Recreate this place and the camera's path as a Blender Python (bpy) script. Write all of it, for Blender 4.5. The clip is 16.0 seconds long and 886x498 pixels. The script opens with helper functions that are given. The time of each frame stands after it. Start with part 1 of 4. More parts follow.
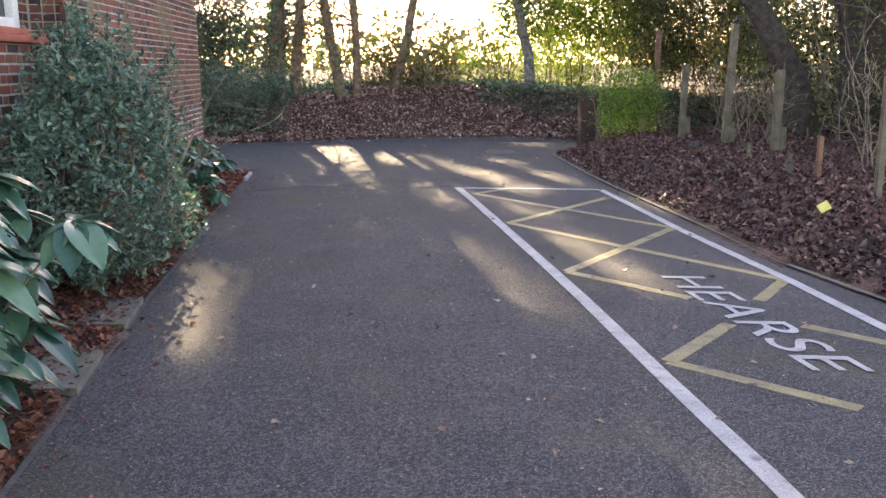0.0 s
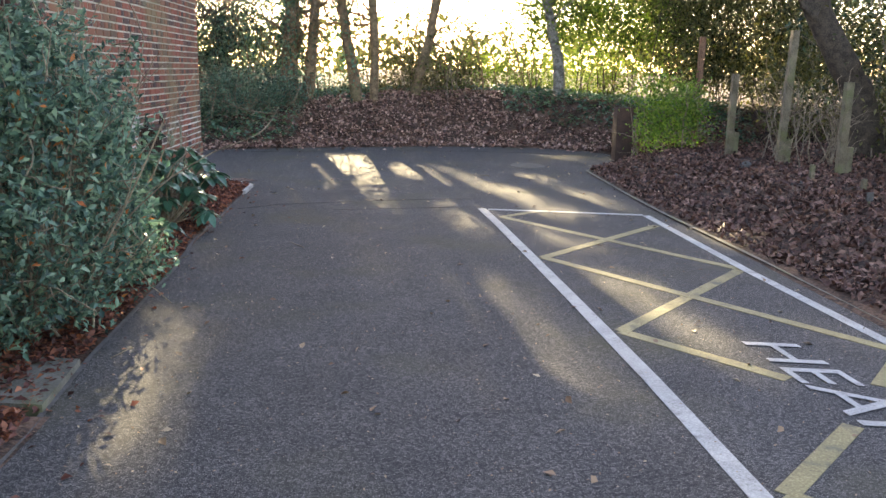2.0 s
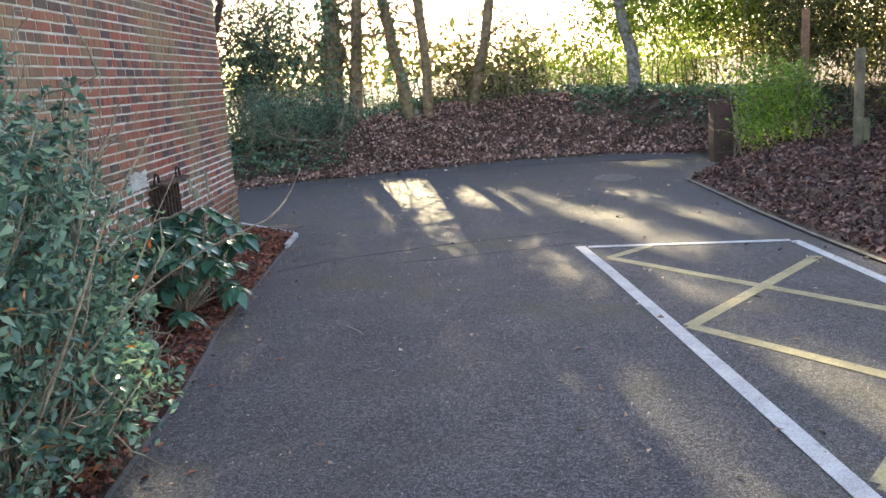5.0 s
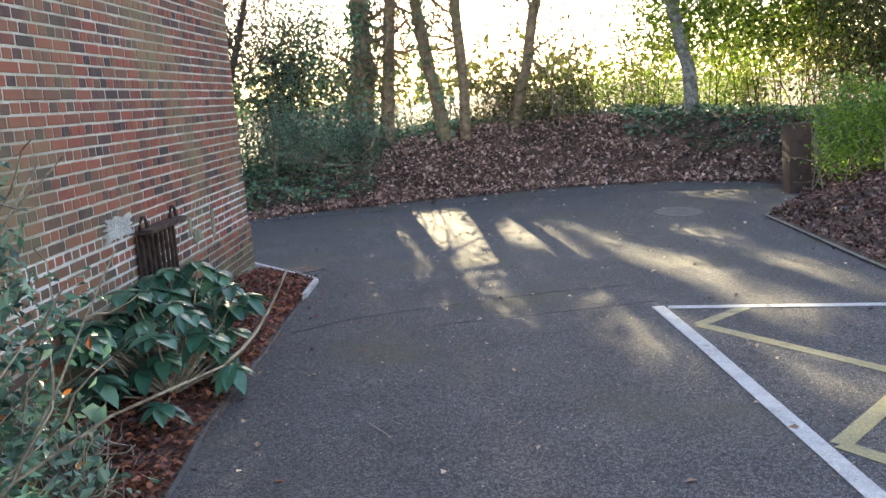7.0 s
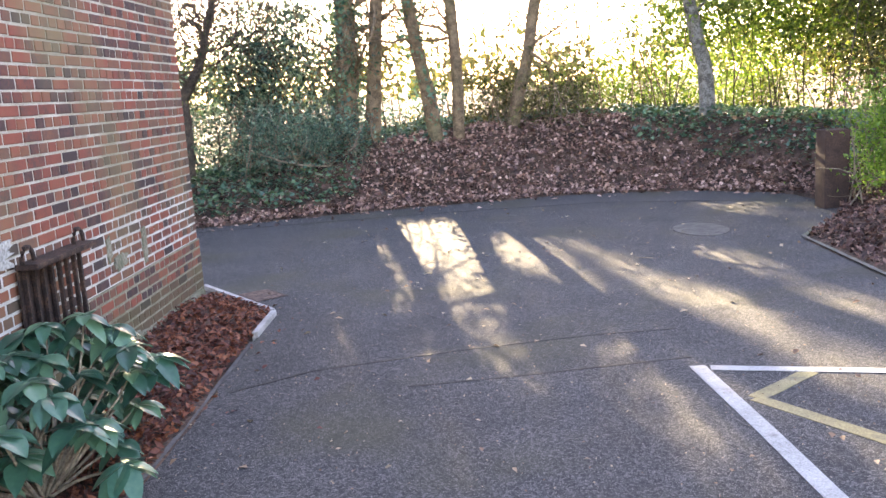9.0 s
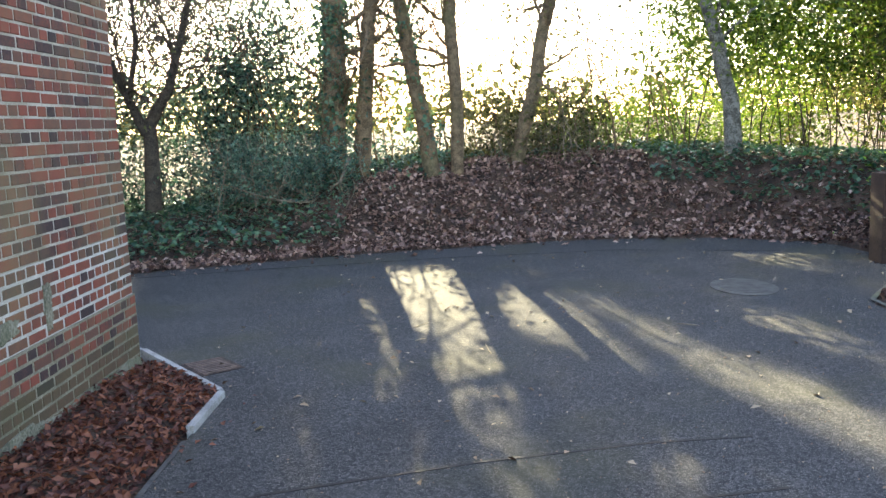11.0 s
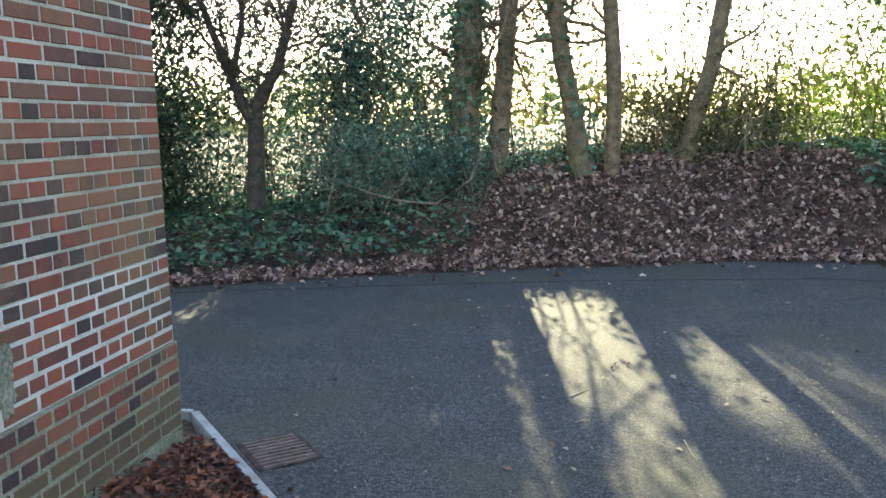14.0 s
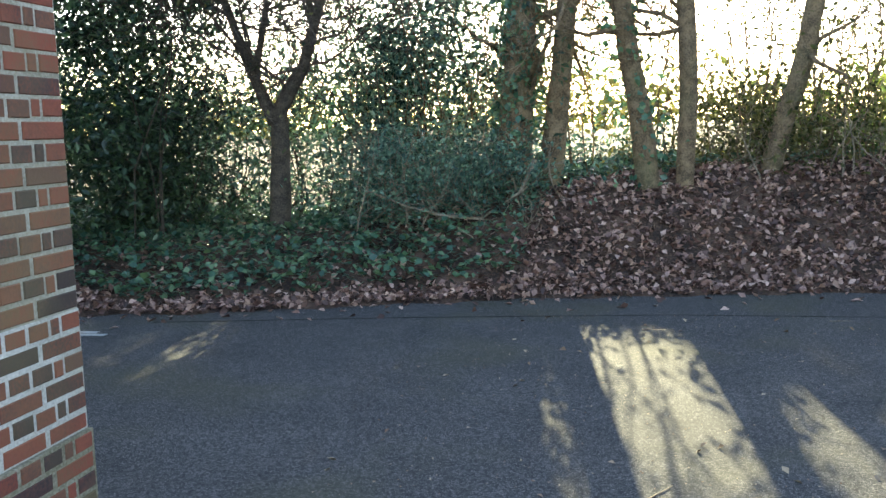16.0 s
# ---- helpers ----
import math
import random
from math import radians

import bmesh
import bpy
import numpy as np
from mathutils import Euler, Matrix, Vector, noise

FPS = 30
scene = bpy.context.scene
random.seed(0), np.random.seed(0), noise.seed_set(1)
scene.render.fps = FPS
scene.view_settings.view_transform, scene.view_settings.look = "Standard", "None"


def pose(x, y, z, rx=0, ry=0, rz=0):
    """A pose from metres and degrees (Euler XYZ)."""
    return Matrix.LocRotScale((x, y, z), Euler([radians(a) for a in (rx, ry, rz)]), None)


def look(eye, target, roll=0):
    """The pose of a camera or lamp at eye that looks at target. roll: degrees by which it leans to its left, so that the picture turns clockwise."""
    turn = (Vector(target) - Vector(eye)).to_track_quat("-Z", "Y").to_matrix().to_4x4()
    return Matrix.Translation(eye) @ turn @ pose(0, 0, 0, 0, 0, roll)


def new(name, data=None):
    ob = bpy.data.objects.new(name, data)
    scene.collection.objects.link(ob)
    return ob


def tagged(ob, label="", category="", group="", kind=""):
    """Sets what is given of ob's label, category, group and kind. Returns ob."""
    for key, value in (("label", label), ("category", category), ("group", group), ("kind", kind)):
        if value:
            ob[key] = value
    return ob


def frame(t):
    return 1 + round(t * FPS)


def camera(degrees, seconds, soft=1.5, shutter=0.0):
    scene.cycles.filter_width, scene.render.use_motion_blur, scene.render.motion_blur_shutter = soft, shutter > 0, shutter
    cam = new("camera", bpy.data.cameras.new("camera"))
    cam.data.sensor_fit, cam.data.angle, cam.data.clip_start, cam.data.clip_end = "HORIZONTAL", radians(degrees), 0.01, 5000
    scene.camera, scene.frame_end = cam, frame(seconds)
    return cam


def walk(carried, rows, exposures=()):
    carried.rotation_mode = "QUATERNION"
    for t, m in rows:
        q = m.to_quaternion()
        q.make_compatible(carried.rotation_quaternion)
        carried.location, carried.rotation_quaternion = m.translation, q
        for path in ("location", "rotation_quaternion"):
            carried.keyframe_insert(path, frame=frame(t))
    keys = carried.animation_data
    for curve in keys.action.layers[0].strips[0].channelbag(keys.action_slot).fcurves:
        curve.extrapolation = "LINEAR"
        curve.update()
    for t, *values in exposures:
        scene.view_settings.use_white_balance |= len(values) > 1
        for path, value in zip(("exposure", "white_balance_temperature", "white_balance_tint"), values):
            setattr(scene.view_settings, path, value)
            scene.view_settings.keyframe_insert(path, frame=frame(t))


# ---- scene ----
cam = camera(54.0, 16.0)
EXPOSURES = [(0, 2.64, 7890, 34), (0.5, 2.67, 7790, 23), (1.1, 2.71, 7890, 32), (1.7, 2.67, 7890, 26), (3.5, 2.83, 7750, 26), (6.5, 2.79, 7500, 23), (7.5, 2.85, 7500, 24), (8, 3.03, 7500, 25), (8.5, 3.44, 7700, 35), (10.8, 2.74, 7200, 20), (11.7, 2.74, 7150, 18), (12.5, 3.07, 7300, 27), (13.0, 2.67, 6850, 11), (14.5, 2.69, 7000, 13), (16, 2.64, 6950, 13)]
PATH = [
    (0, (0.193, -2.641, 1.664), (0.362, -0.691, 1.25), -0.3),
    (0.5, (0.184, -2.283, 1.654), (0.322, -0.332, 1.237), 1.5),
    (1, (0.183, -1.909, 1.653), (0.312, 0.043, 1.237), -0.5),
    (1.5, (0.223, -1.547, 1.65), (0.344, 0.406, 1.237), -0.7),
    (2, (0.27, -1.182, 1.656), (0.4, 0.772, 1.252), 0.9),
    (2.5, (0.271, -0.808, 1.665), (0.401, 1.146, 1.26), 1.8),
    (3, (0.253, -0.463, 1.667), (0.271, 1.494, 1.257), 0.2),
    (3.5, (0.24, -0.119, 1.679), (0.204, 1.843, 1.292), 0.5),
    (4, (0.219, 0.24, 1.694), (0.175, 2.202, 1.308), -0.7),
    (4.2, (0.208, 0.387, 1.699), (0.171, 2.351, 1.321), -3.9),
    (6.3, (0.028, 1.963, 1.774), (0.056, 3.919, 1.358), -4.7),
    (6.5, (0.02, 2.113, 1.776), (0.062, 4.078, 1.403), -5.0),
    (7, (0.022, 2.489, 1.775), (-0.054, 4.457, 1.428), -4.3),
    (7.5, (0.037, 2.873, 1.78), (-0.036, 4.84, 1.428), -4.2),
    (8, (0.061, 3.252, 1.786), (0.002, 5.218, 1.424), -3.7),
    (8.5, (0.069, 3.632, 1.79), (0.001, 5.599, 1.435), -3.3),
    (8.7, (0.065, 3.788, 1.789), (0.002, 5.754, 1.429), -3.4),
    (10.8, (-0.017, 5.462, 1.716), (-0.058, 7.437, 1.409), -2.4),
    (11, (-0.02, 5.621, 1.713), (-0.061, 7.601, 1.429), -2.2),
    (11.5, (-0.034, 6.013, 1.704), (-0.092, 7.992, 1.419), -1.7),
    (12, (-0.077, 6.394, 1.693), (-0.148, 8.373, 1.41), -1.6),
    (12.5, (-0.128, 6.781, 1.679), (-0.362, 8.745, 1.386), -1.7),
    (13, (-0.188, 7.158, 1.67), (-0.559, 9.104, 1.399), -1.7),
    (13.5, (-0.264, 7.496, 1.663), (-0.613, 9.445, 1.382), -1.7),
    (14, (-0.345, 7.798, 1.65), (-0.672, 9.749, 1.361), -1.3),
    (14.5, (-0.396, 8.12, 1.642), (-0.735, 10.072, 1.364), -1.1),
    (15, (-0.419, 8.47, 1.637), (-0.758, 10.42, 1.35), -1.6),
    (15.5, (-0.436, 8.822, 1.631), (-0.764, 10.771, 1.33), -1.3),
    (16, (-0.452, 9.173, 1.634), (-0.906, 11.101, 1.358), -1.2),
]
walk(cam, [(t, look(eye, target, roll)) for t, eye, target, roll in PATH], EXPOSURES)

# ---- light ----
SUN_AZ, SUN_EL = radians(7.6), radians(18.2)          # to the left of +y, above the horizon
world = bpy.data.worlds.new("sky")
scene.world = world
world.use_nodes = True
wt = world.node_tree
sky = wt.nodes.new("ShaderNodeTexSky")
sky.sky_type, sky.sun_disc = "NISHITA", False
sky.sun_elevation, sky.sun_rotation = SUN_EL, -SUN_AZ
sky.air_density, sky.dust_density = 1.0, 0.8
wt.links.new(sky.outputs[0], wt.nodes["Background"].inputs[0])
wt.nodes["Background"].inputs[1].default_value = 0.15
sun = new("sun", bpy.data.lights.new("sun", "SUN"))
sun.data.energy, sun.data.angle, sun.data.color = 4.4, radians(0.5), (1.0, 0.96, 0.62)
sun_dir = Vector((-math.sin(SUN_AZ) * math.cos(SUN_EL), math.cos(SUN_AZ) * math.cos(SUN_EL), math.sin(SUN_EL)))
sun.matrix_world = look(sun_dir * 60, (0, 0, 0))


# ---- materials ----
def mat(name, stops, scale=6.0, rough=0.8, bump=0.3, fine=60.0, rand="", leafy=0.0, metal=0.0, spec=0.4, fac=0.5, dist=0.01, stain=None, contrast=0.2, stones=0.0):
    """A procedural surface: a colour ramp driven by coarse and fine noise and, for pieces, by a random value each."""
    m = bpy.data.materials.new(name)
    m.use_nodes = True
    t = m.node_tree
    N, L = t.nodes.new, t.links.new
    out, b = t.nodes["Material Output"], t.nodes["Principled BSDF"]
    co = N("ShaderNodeNewGeometry")
    n1, n2 = N("ShaderNodeTexNoise"), N("ShaderNodeTexNoise")
    for n, s, d in ((n1, scale, 4.0), (n2, fine, 3.0)):
        n.inputs["Scale"].default_value, n.inputs["Detail"].default_value = s, d
        L(co.outputs["Position"], n.inputs["Vector"])
    mix = N("ShaderNodeMix")
    mix.inputs[0].default_value = fac
    grain = n2.outputs[0]
    if stones:                                             # aggregate: each small stone has its own shade
        vor, sep, both = N("ShaderNodeTexVoronoi"), N("ShaderNodeSeparateColor"), N("ShaderNodeMix")
        vor.inputs["Scale"].default_value = stones
        L(co.outputs["Position"], vor.inputs["Vector"]), L(vor.outputs["Color"], sep.inputs[0])
        both.inputs[0].default_value = 0.15
        L(n2.outputs[0], both.inputs[2]), L(sep.outputs[0], both.inputs[3])
        grain = both.outputs[0]
    L(n1.outputs[0], mix.inputs[2]), L(grain, mix.inputs[3])
    wide = N("ShaderNodeMapRange")
    wide.inputs[1].default_value, wide.inputs[2].default_value = 0.5 - contrast, 0.5 + contrast
    L(mix.outputs[0], wide.inputs[0])
    value = wide.outputs[0]
    if rand:
        r = co.outputs["Random Per Island"] if rand == "island" else N("ShaderNodeObjectInfo").outputs["Random"]
        mix2 = N("ShaderNodeMix")
        mix2.inputs[0].default_value = 0.72
        L(value, mix2.inputs[2]), L(r, mix2.inputs[3])
        value = mix2.outputs[0]
    ramp = N("ShaderNodeValToRGB")
    e = ramp.color_ramp.elements
    while len(e) < len(stops):
        e.new(0.5)
    for el, (p, c) in zip(e, stops):
        el.position, el.color = p, (*c, 1)
    L(value, ramp.inputs[0])
    colour = ramp.outputs[0]
    if stain:
        n3, r3, mx = N("ShaderNodeTexNoise"), N("ShaderNodeMapRange"), N("ShaderNodeMix")
        n3.inputs["Scale"].default_value, n3.inputs["Detail"].default_value = stain[1], 5.0
        L(co.outputs["Position"], n3.inputs["Vector"])
        r3.inputs[1].default_value, r3.inputs[2].default_value = stain[2], stain[3]
        r3.inputs[4].default_value = stain[4]
        L(n3.outputs[0], r3.inputs[0])
        mx.data_type = "RGBA"
        mx.inputs[7].default_value = (*stain[0], 1)
        L(r3.outputs[0], mx.inputs[0]), L(colour, mx.inputs[6])
        colour = mx.outputs[2]
    L(colour, b.inputs["Base Color"])
    b.inputs["Roughness"].default_value, b.inputs["Metallic"].default_value = rough, metal
    b.inputs["Specular IOR Level"].default_value = spec
    if bump:
        bp = N("ShaderNodeBump")
        bp.inputs["Strength"].default_value, bp.inputs["Distance"].default_value = bump, dist
        L(mix.outputs[0], bp.inputs["Height"]), L(bp.outputs[0], b.inputs["Normal"])
    if leafy:
        tr, ms = N("ShaderNodeBsdfTranslucent"), N("ShaderNodeMixShader")
        hs = N("ShaderNodeHueSaturation")
        hs.inputs["Value"].default_value, hs.inputs["Saturation"].default_value = 1.6, 1.15
        L(colour, hs.inputs["Color"]), L(hs.outputs[0], tr.inputs[0])
        ms.inputs[0].default_value = leafy
        L(b.outputs[0], ms.inputs[1]), L(tr.outputs[0], ms.inputs[2]), L(ms.outputs[0], out.inputs[0])
    return m


tarmac = mat("tarmac", [(0.18, (0.014, 0.015, 0.017)), (0.46, (0.046, 0.048, 0.051)), (0.66, (0.082, 0.083, 0.084)), (0.9, (0.26, 0.255, 0.24))], 1.7, 0.9, 0.12, 210.0, fac=0.93, spec=0.15, dist=0.003, contrast=0.2, stones=95.0, stain=((0.078, 0.078, 0.045), 0.8, 0.52, 0.72, 0.5))
tar = mat("tar_seam", [(0.3, (0.008, 0.008, 0.009)), (0.7, (0.02, 0.02, 0.021))], 5.0, 0.7, 0.4, 60.0)
manhole_grey = mat("manhole_grey", [(0.2, (0.06, 0.06, 0.057)), (0.8, (0.12, 0.12, 0.115))], 9.0, 0.9, 0.6, 80.0)
worn_concrete = mat("worn_grey_concrete", [(0.2, (0.05, 0.05, 0.048)), (0.8, (0.11, 0.11, 0.105))], 9.0, 0.9, 0.6, 80.0)
soil = mat("leaf_soil", [(0.3, (0.0253, 0.0164, 0.0127)), (0.5, (0.0696, 0.0405, 0.0278)), (0.7, (0.1265, 0.0759, 0.0531))], 3.0, 0.95, 1.0, 40.0, dist=0.03)
brick_stops = [(0.16, (0.0445, 0.0302, 0.0317)), (0.29, (0.0890, 0.0445, 0.0391)), (0.42, (0.1858, 0.0549, 0.0380)), (0.56, (0.2515, 0.0674, 0.0433)), (0.7, (0.2051, 0.0842, 0.0491)), (0.84, (0.1335, 0.0646, 0.0467))]
brick_obj = mat("brick", brick_stops, 9.0, 0.88, 0.5, 90.0, "object", dist=0.004, stain=((0.2, 0.165, 0.085), 0.8, 0.46, 0.66, 0.6))
brick_isl = mat("brick_rest", brick_stops, 9.0, 0.88, 0.5, 90.0, "island", dist=0.004, stain=((0.2, 0.165, 0.085), 0.8, 0.46, 0.66, 0.6))
brick_moss = mat("mossy_brick", [(0.16, (0.05, 0.042, 0.03)), (0.42, (0.12, 0.075, 0.045)), (0.6, (0.17, 0.085, 0.05)), (0.84, (0.13, 0.1, 0.06))], 7.0, 0.92, 0.6, 70.0, "object", dist=0.005, stain=((0.085, 0.085, 0.04), 2.2, 0.42, 0.66, 0.6))
mortar = mat("old_mortar", [(0.2, (0.2760, 0.2530, 0.1955)), (0.6, (0.4370, 0.4082, 0.3450)), (0.9, (0.5520, 0.5232, 0.4600))], 4.0, 0.95, 0.6, 120.0, dist=0.004, stain=((0.17, 0.16, 0.09), 0.8, 0.45, 0.68, 0.7))
new_mortar = mat("repointed_mortar", [(0.2, (0.3443, 0.3315, 0.2932)), (0.6, (0.5355, 0.5227, 0.4845)), (0.9, (0.6630, 0.6502, 0.6120))], 5.0, 0.95, 0.7, 100.0, dist=0.005, stain=((0.3, 0.28, 0.2), 1.2, 0.5, 0.7, 0.6))
mossy_mortar = mat("mossy_mortar", [(0.2, (0.132, 0.126, 0.084)), (0.6, (0.264, 0.246, 0.18)), (0.9, (0.408, 0.384, 0.324))], 4.0, 0.95, 0.6, 100.0, dist=0.005, stain=((0.07, 0.085, 0.03), 2.0, 0.5, 0.7, 0.6))
white_paint = mat("white_road_paint", [(0.05, (0.088, 0.088, 0.088)), (0.2, (0.242, 0.253, 0.2475)), (0.6, (0.341, 0.3575, 0.352)), (0.9, (0.462, 0.473, 0.462))], 5.0, 0.7, 0.5, 110.0, fac=0.6, dist=0.004, stain=((0.09, 0.09, 0.085), 9.0, 0.6, 0.75, 0.8))
yellow_paint = mat("yellow_road_paint", [(0.08, (0.07, 0.068, 0.05)), (0.3, (0.17, 0.15, 0.075)), (0.6, (0.23, 0.205, 0.1)), (0.9, (0.32, 0.29, 0.16))], 4.0, 0.7, 0.5, 110.0, fac=0.6, dist=0.004, stain=((0.07, 0.07, 0.06), 7.0, 0.56, 0.72, 0.85))
concrete = mat("concrete", [(0.2, (0.08, 0.078, 0.06)), (0.8, (0.17, 0.165, 0.14))], 5.0, 0.9, 0.6, 90.0, stain=((0.1, 0.12, 0.05), 3.0, 0.5, 0.7, 0.7))
kerb_white = mat("white_kerb_paint", [(0.2, (0.2, 0.2, 0.19)), (0.7, (0.38, 0.38, 0.37))], 8.0, 0.7, 0.3, 90.0)
timber = mat("weathered_timber", [(0.2, (0.08, 0.07, 0.045)), (0.8, (0.2, 0.17, 0.12))], 7.0, 0.9, 0.6, 70.0, stain=((0.12, 0.14, 0.06), 4.0, 0.5, 0.65, 0.6))
brown_timber = mat("brown_stained_timber", [(0.2, (0.0320, 0.0192, 0.0146)), (0.8, (0.0765, 0.0432, 0.0315))], 6.0, 0.85, 0.5, 60.0)
red_timber = mat("red_brown_timber", [(0.3, (0.13, 0.07, 0.045)), (0.7, (0.25, 0.14, 0.085))], 6.0, 0.85, 0.5, 60.0)
rust = mat("pale_rust", [(0.25, (0.09, 0.06, 0.05)), (0.75, (0.2, 0.14, 0.115))], 14.0, 0.85, 0.5, 120.0)
iron = mat("rusty_iron", [(0.3, (0.018, 0.013, 0.012)), (0.6, (0.05, 0.03, 0.025)), (0.8, (0.11, 0.06, 0.04))], 14.0, 0.75, 0.5, 120.0, metal=0.3)
bark = mat("bark", [(0.2, (0.08, 0.058, 0.036)), (0.8, (0.28, 0.195, 0.115))], 9.0, 0.95, 1.0, 50.0, dist=0.03, stain=((0.1, 0.11, 0.05), 2.0, 0.5, 0.7, 0.5))
bark_dark = mat("dark_bark", [(0.2, (0.035, 0.028, 0.022)), (0.8, (0.11, 0.088, 0.066))], 9.0, 0.95, 1.0, 50.0, dist=0.03)
bark_grey = mat("grey_bark", [(0.3, (0.09, 0.085, 0.07)), (0.7, (0.26, 0.25, 0.22))], 9.0, 0.95, 1.0, 40.0, dist=0.03)
twig = mat("pale_twig", [(0.3, (0.14, 0.11, 0.08)), (0.7, (0.3, 0.25, 0.18))], 9.0, 0.9, 0.4, 50.0)
leaf_dark = mat("dark_evergreen_leaf", [(0.25, (0.0144, 0.036, 0.024)), (0.5, (0.036, 0.078, 0.042)), (0.75, (0.072, 0.126, 0.06))], 3.0, 0.38, 0.0, 30.0, "island", leafy=0.25, spec=0.5)
leaf_grey = mat("grey_green_leaf", [(0.18, (0.0225, 0.0605, 0.0486)), (0.5, (0.0765, 0.1663, 0.1188)), (0.82, (0.1890, 0.2923, 0.1944))], 3.0, 0.42, 0.0, 30.0, "island", leafy=0.25, spec=0.5)
# Lightened copy of the lime leaf: the gatepost bush's backlight is in its colour.
leaf_backlit = mat("backlit_green_leaf", [(0.2, (0.0540, 0.1152, 0.0240)), (0.5, (0.1200, 0.2232, 0.0480)), (0.8, (0.2160, 0.3168, 0.0800))], 3.0, 0.45, 0.0, 30.0, "island", leafy=0.5, spec=0.4)
leaf_ivy = mat("ivy_leaf", [(0.25, (0.0225, 0.0748, 0.0486)), (0.5, (0.056, 0.14, 0.084)), (0.8, (0.1308, 0.215, 0.1028))], 3.0, 0.35, 0.0, 30.0, "island", leafy=0.15, spec=0.5)
leaf_lime = mat("sunlit_green_leaf", [(0.2, (0.0438, 0.0832, 0.0224)), (0.5, (0.0964, 0.1571, 0.0337)), (0.8, (0.1752, 0.2217, 0.0562))], 3.0, 0.45, 0.0, 30.0, "island", leafy=0.5, spec=0.4)
leaf_olive = mat("dull_green_leaf", [(0.2, (0.03, 0.04, 0.015)), (0.5, (0.08, 0.09, 0.03)), (0.8, (0.16, 0.145, 0.06))], 3.0, 0.5, 0.0, 30.0, "island", leafy=0.4, spec=0.4)
leaf_rib = mat("glossy_ribbed_leaf", [(0.2, (0.0174, 0.0653, 0.0435)), (0.5, (0.0362, 0.1232, 0.0798)), (0.8, (0.087, 0.1885, 0.1087))], 6.0, 0.28, 0.2, 40.0, "island", leafy=0.12, spec=0.5)
bark_chip = mat("bark_mulch", [(0.2, (0.0252, 0.0133, 0.0108)), (0.45, (0.0843, 0.0400, 0.0323)), (0.65, (0.1545, 0.0772, 0.0593)), (0.85, (0.2807, 0.1665, 0.1213))], 5.0, 0.7, 0.0, 60.0, "island", spec=0.4)
dead_leaf = mat("dead_leaf", [(0.2, (0.065, 0.0338, 0.0286)), (0.42, (0.169, 0.091, 0.0715)), (0.62, (0.325, 0.195, 0.156)), (0.85, (0.585, 0.403, 0.325))], 5.0, 0.5, 0.0, 60.0, "island", leafy=0.12, spec=0.5)
red_leaf = mat("russet_leaf", [(0.2, (0.05, 0.015, 0.012)), (0.5, (0.14, 0.045, 0.03)), (0.8, (0.28, 0.1, 0.05))], 5.0, 0.65, 0.0, 60.0, "island", leafy=0.15, spec=0.5)
pale_leaf = mat("pale_fallen_leaf", [(0.2, (0.1200, 0.0648, 0.0340)), (0.5, (0.2250, 0.1440, 0.0816)), (0.8, (0.3600, 0.2880, 0.1904))], 5.0, 0.6, 0.0, 60.0, "island", spec=0.5)
glass = mat("window_glass", [(0.3, (0.02, 0.025, 0.03)), (0.7, (0.04, 0.05, 0.055))], 1.0, 0.05, 0.0, 30.0, spec=0.6)
cream = mat("cream_window_paint", [(0.3, (0.6, 0.62, 0.58)), (0.7, (0.72, 0.74, 0.7))], 5.0, 0.5, 0.1, 60.0)
terracotta = mat("terracotta_sill", [(0.3, (0.3, 0.07, 0.04)), (0.7, (0.42, 0.12, 0.075))], 6.0, 0.7, 0.3, 70.0)
tag_yellow = mat("yellow_label_plastic", [(0.3, (0.6, 0.5, 0.1)), (0.7, (0.7, 0.6, 0.15))], 6.0, 0.5, 0.0, 70.0)


# ---- builders ----
rng = np.random.default_rng(7)


def mesh_of(name, verts, faces, material, smooth=False):
    me = bpy.data.meshes.new(name)
    me.from_pydata([tuple(map(float, v)) for v in verts], [], faces)
    me.materials.append(material)
    if smooth:
        me.polygons.foreach_set("use_smooth", [True] * len(me.polygons))
    me.update()
    return me


def thing(name, label, category, group="", kind="", at=(0, 0, 0), mesh=None):
    ob = new(name, mesh)
    ob.location = at
    return tagged(ob, label, category, group, kind)


def part(name, mesh, parent, label=""):
    ob = new(name, mesh)
    ob.parent = parent
    if label:
        tagged(ob, label)
    return ob


def box(name, lo, hi, material, bevel=0.0):
    """A box mesh, with its edges rounded off where bevel is given."""
    bm = bmesh.new()
    bmesh.ops.create_cube(bm, size=1)
    c, s = (Vector(lo) + Vector(hi)) / 2, Vector(hi) - Vector(lo)
    for v in bm.verts:
        v.co = Vector((v.co.x * s.x, v.co.y * s.y, v.co.z * s.z)) + c
    if bevel:
        bmesh.ops.bevel(bm, geom=bm.edges[:], offset=bevel, segments=2, affect="EDGES", profile=0.6)
    me = bpy.data.meshes.new(name)
    bm.to_mesh(me)
    bm.free()
    me.materials.append(material)
    return me


def prism(name, outline, z0, z1, material):
    """A flat slab with the given outline, counter-clockwise."""
    n = len(outline)
    vs = [(x, y, z0) for x, y in outline] + [(x, y, z1) for x, y in outline]
    fs = [tuple(range(n, 2 * n)), tuple(range(n - 1, -1, -1))] + [(i, (i + 1) % n, n + (i + 1) % n, n + i) for i in range(n)]
    return mesh_of(name, vs, fs, material)


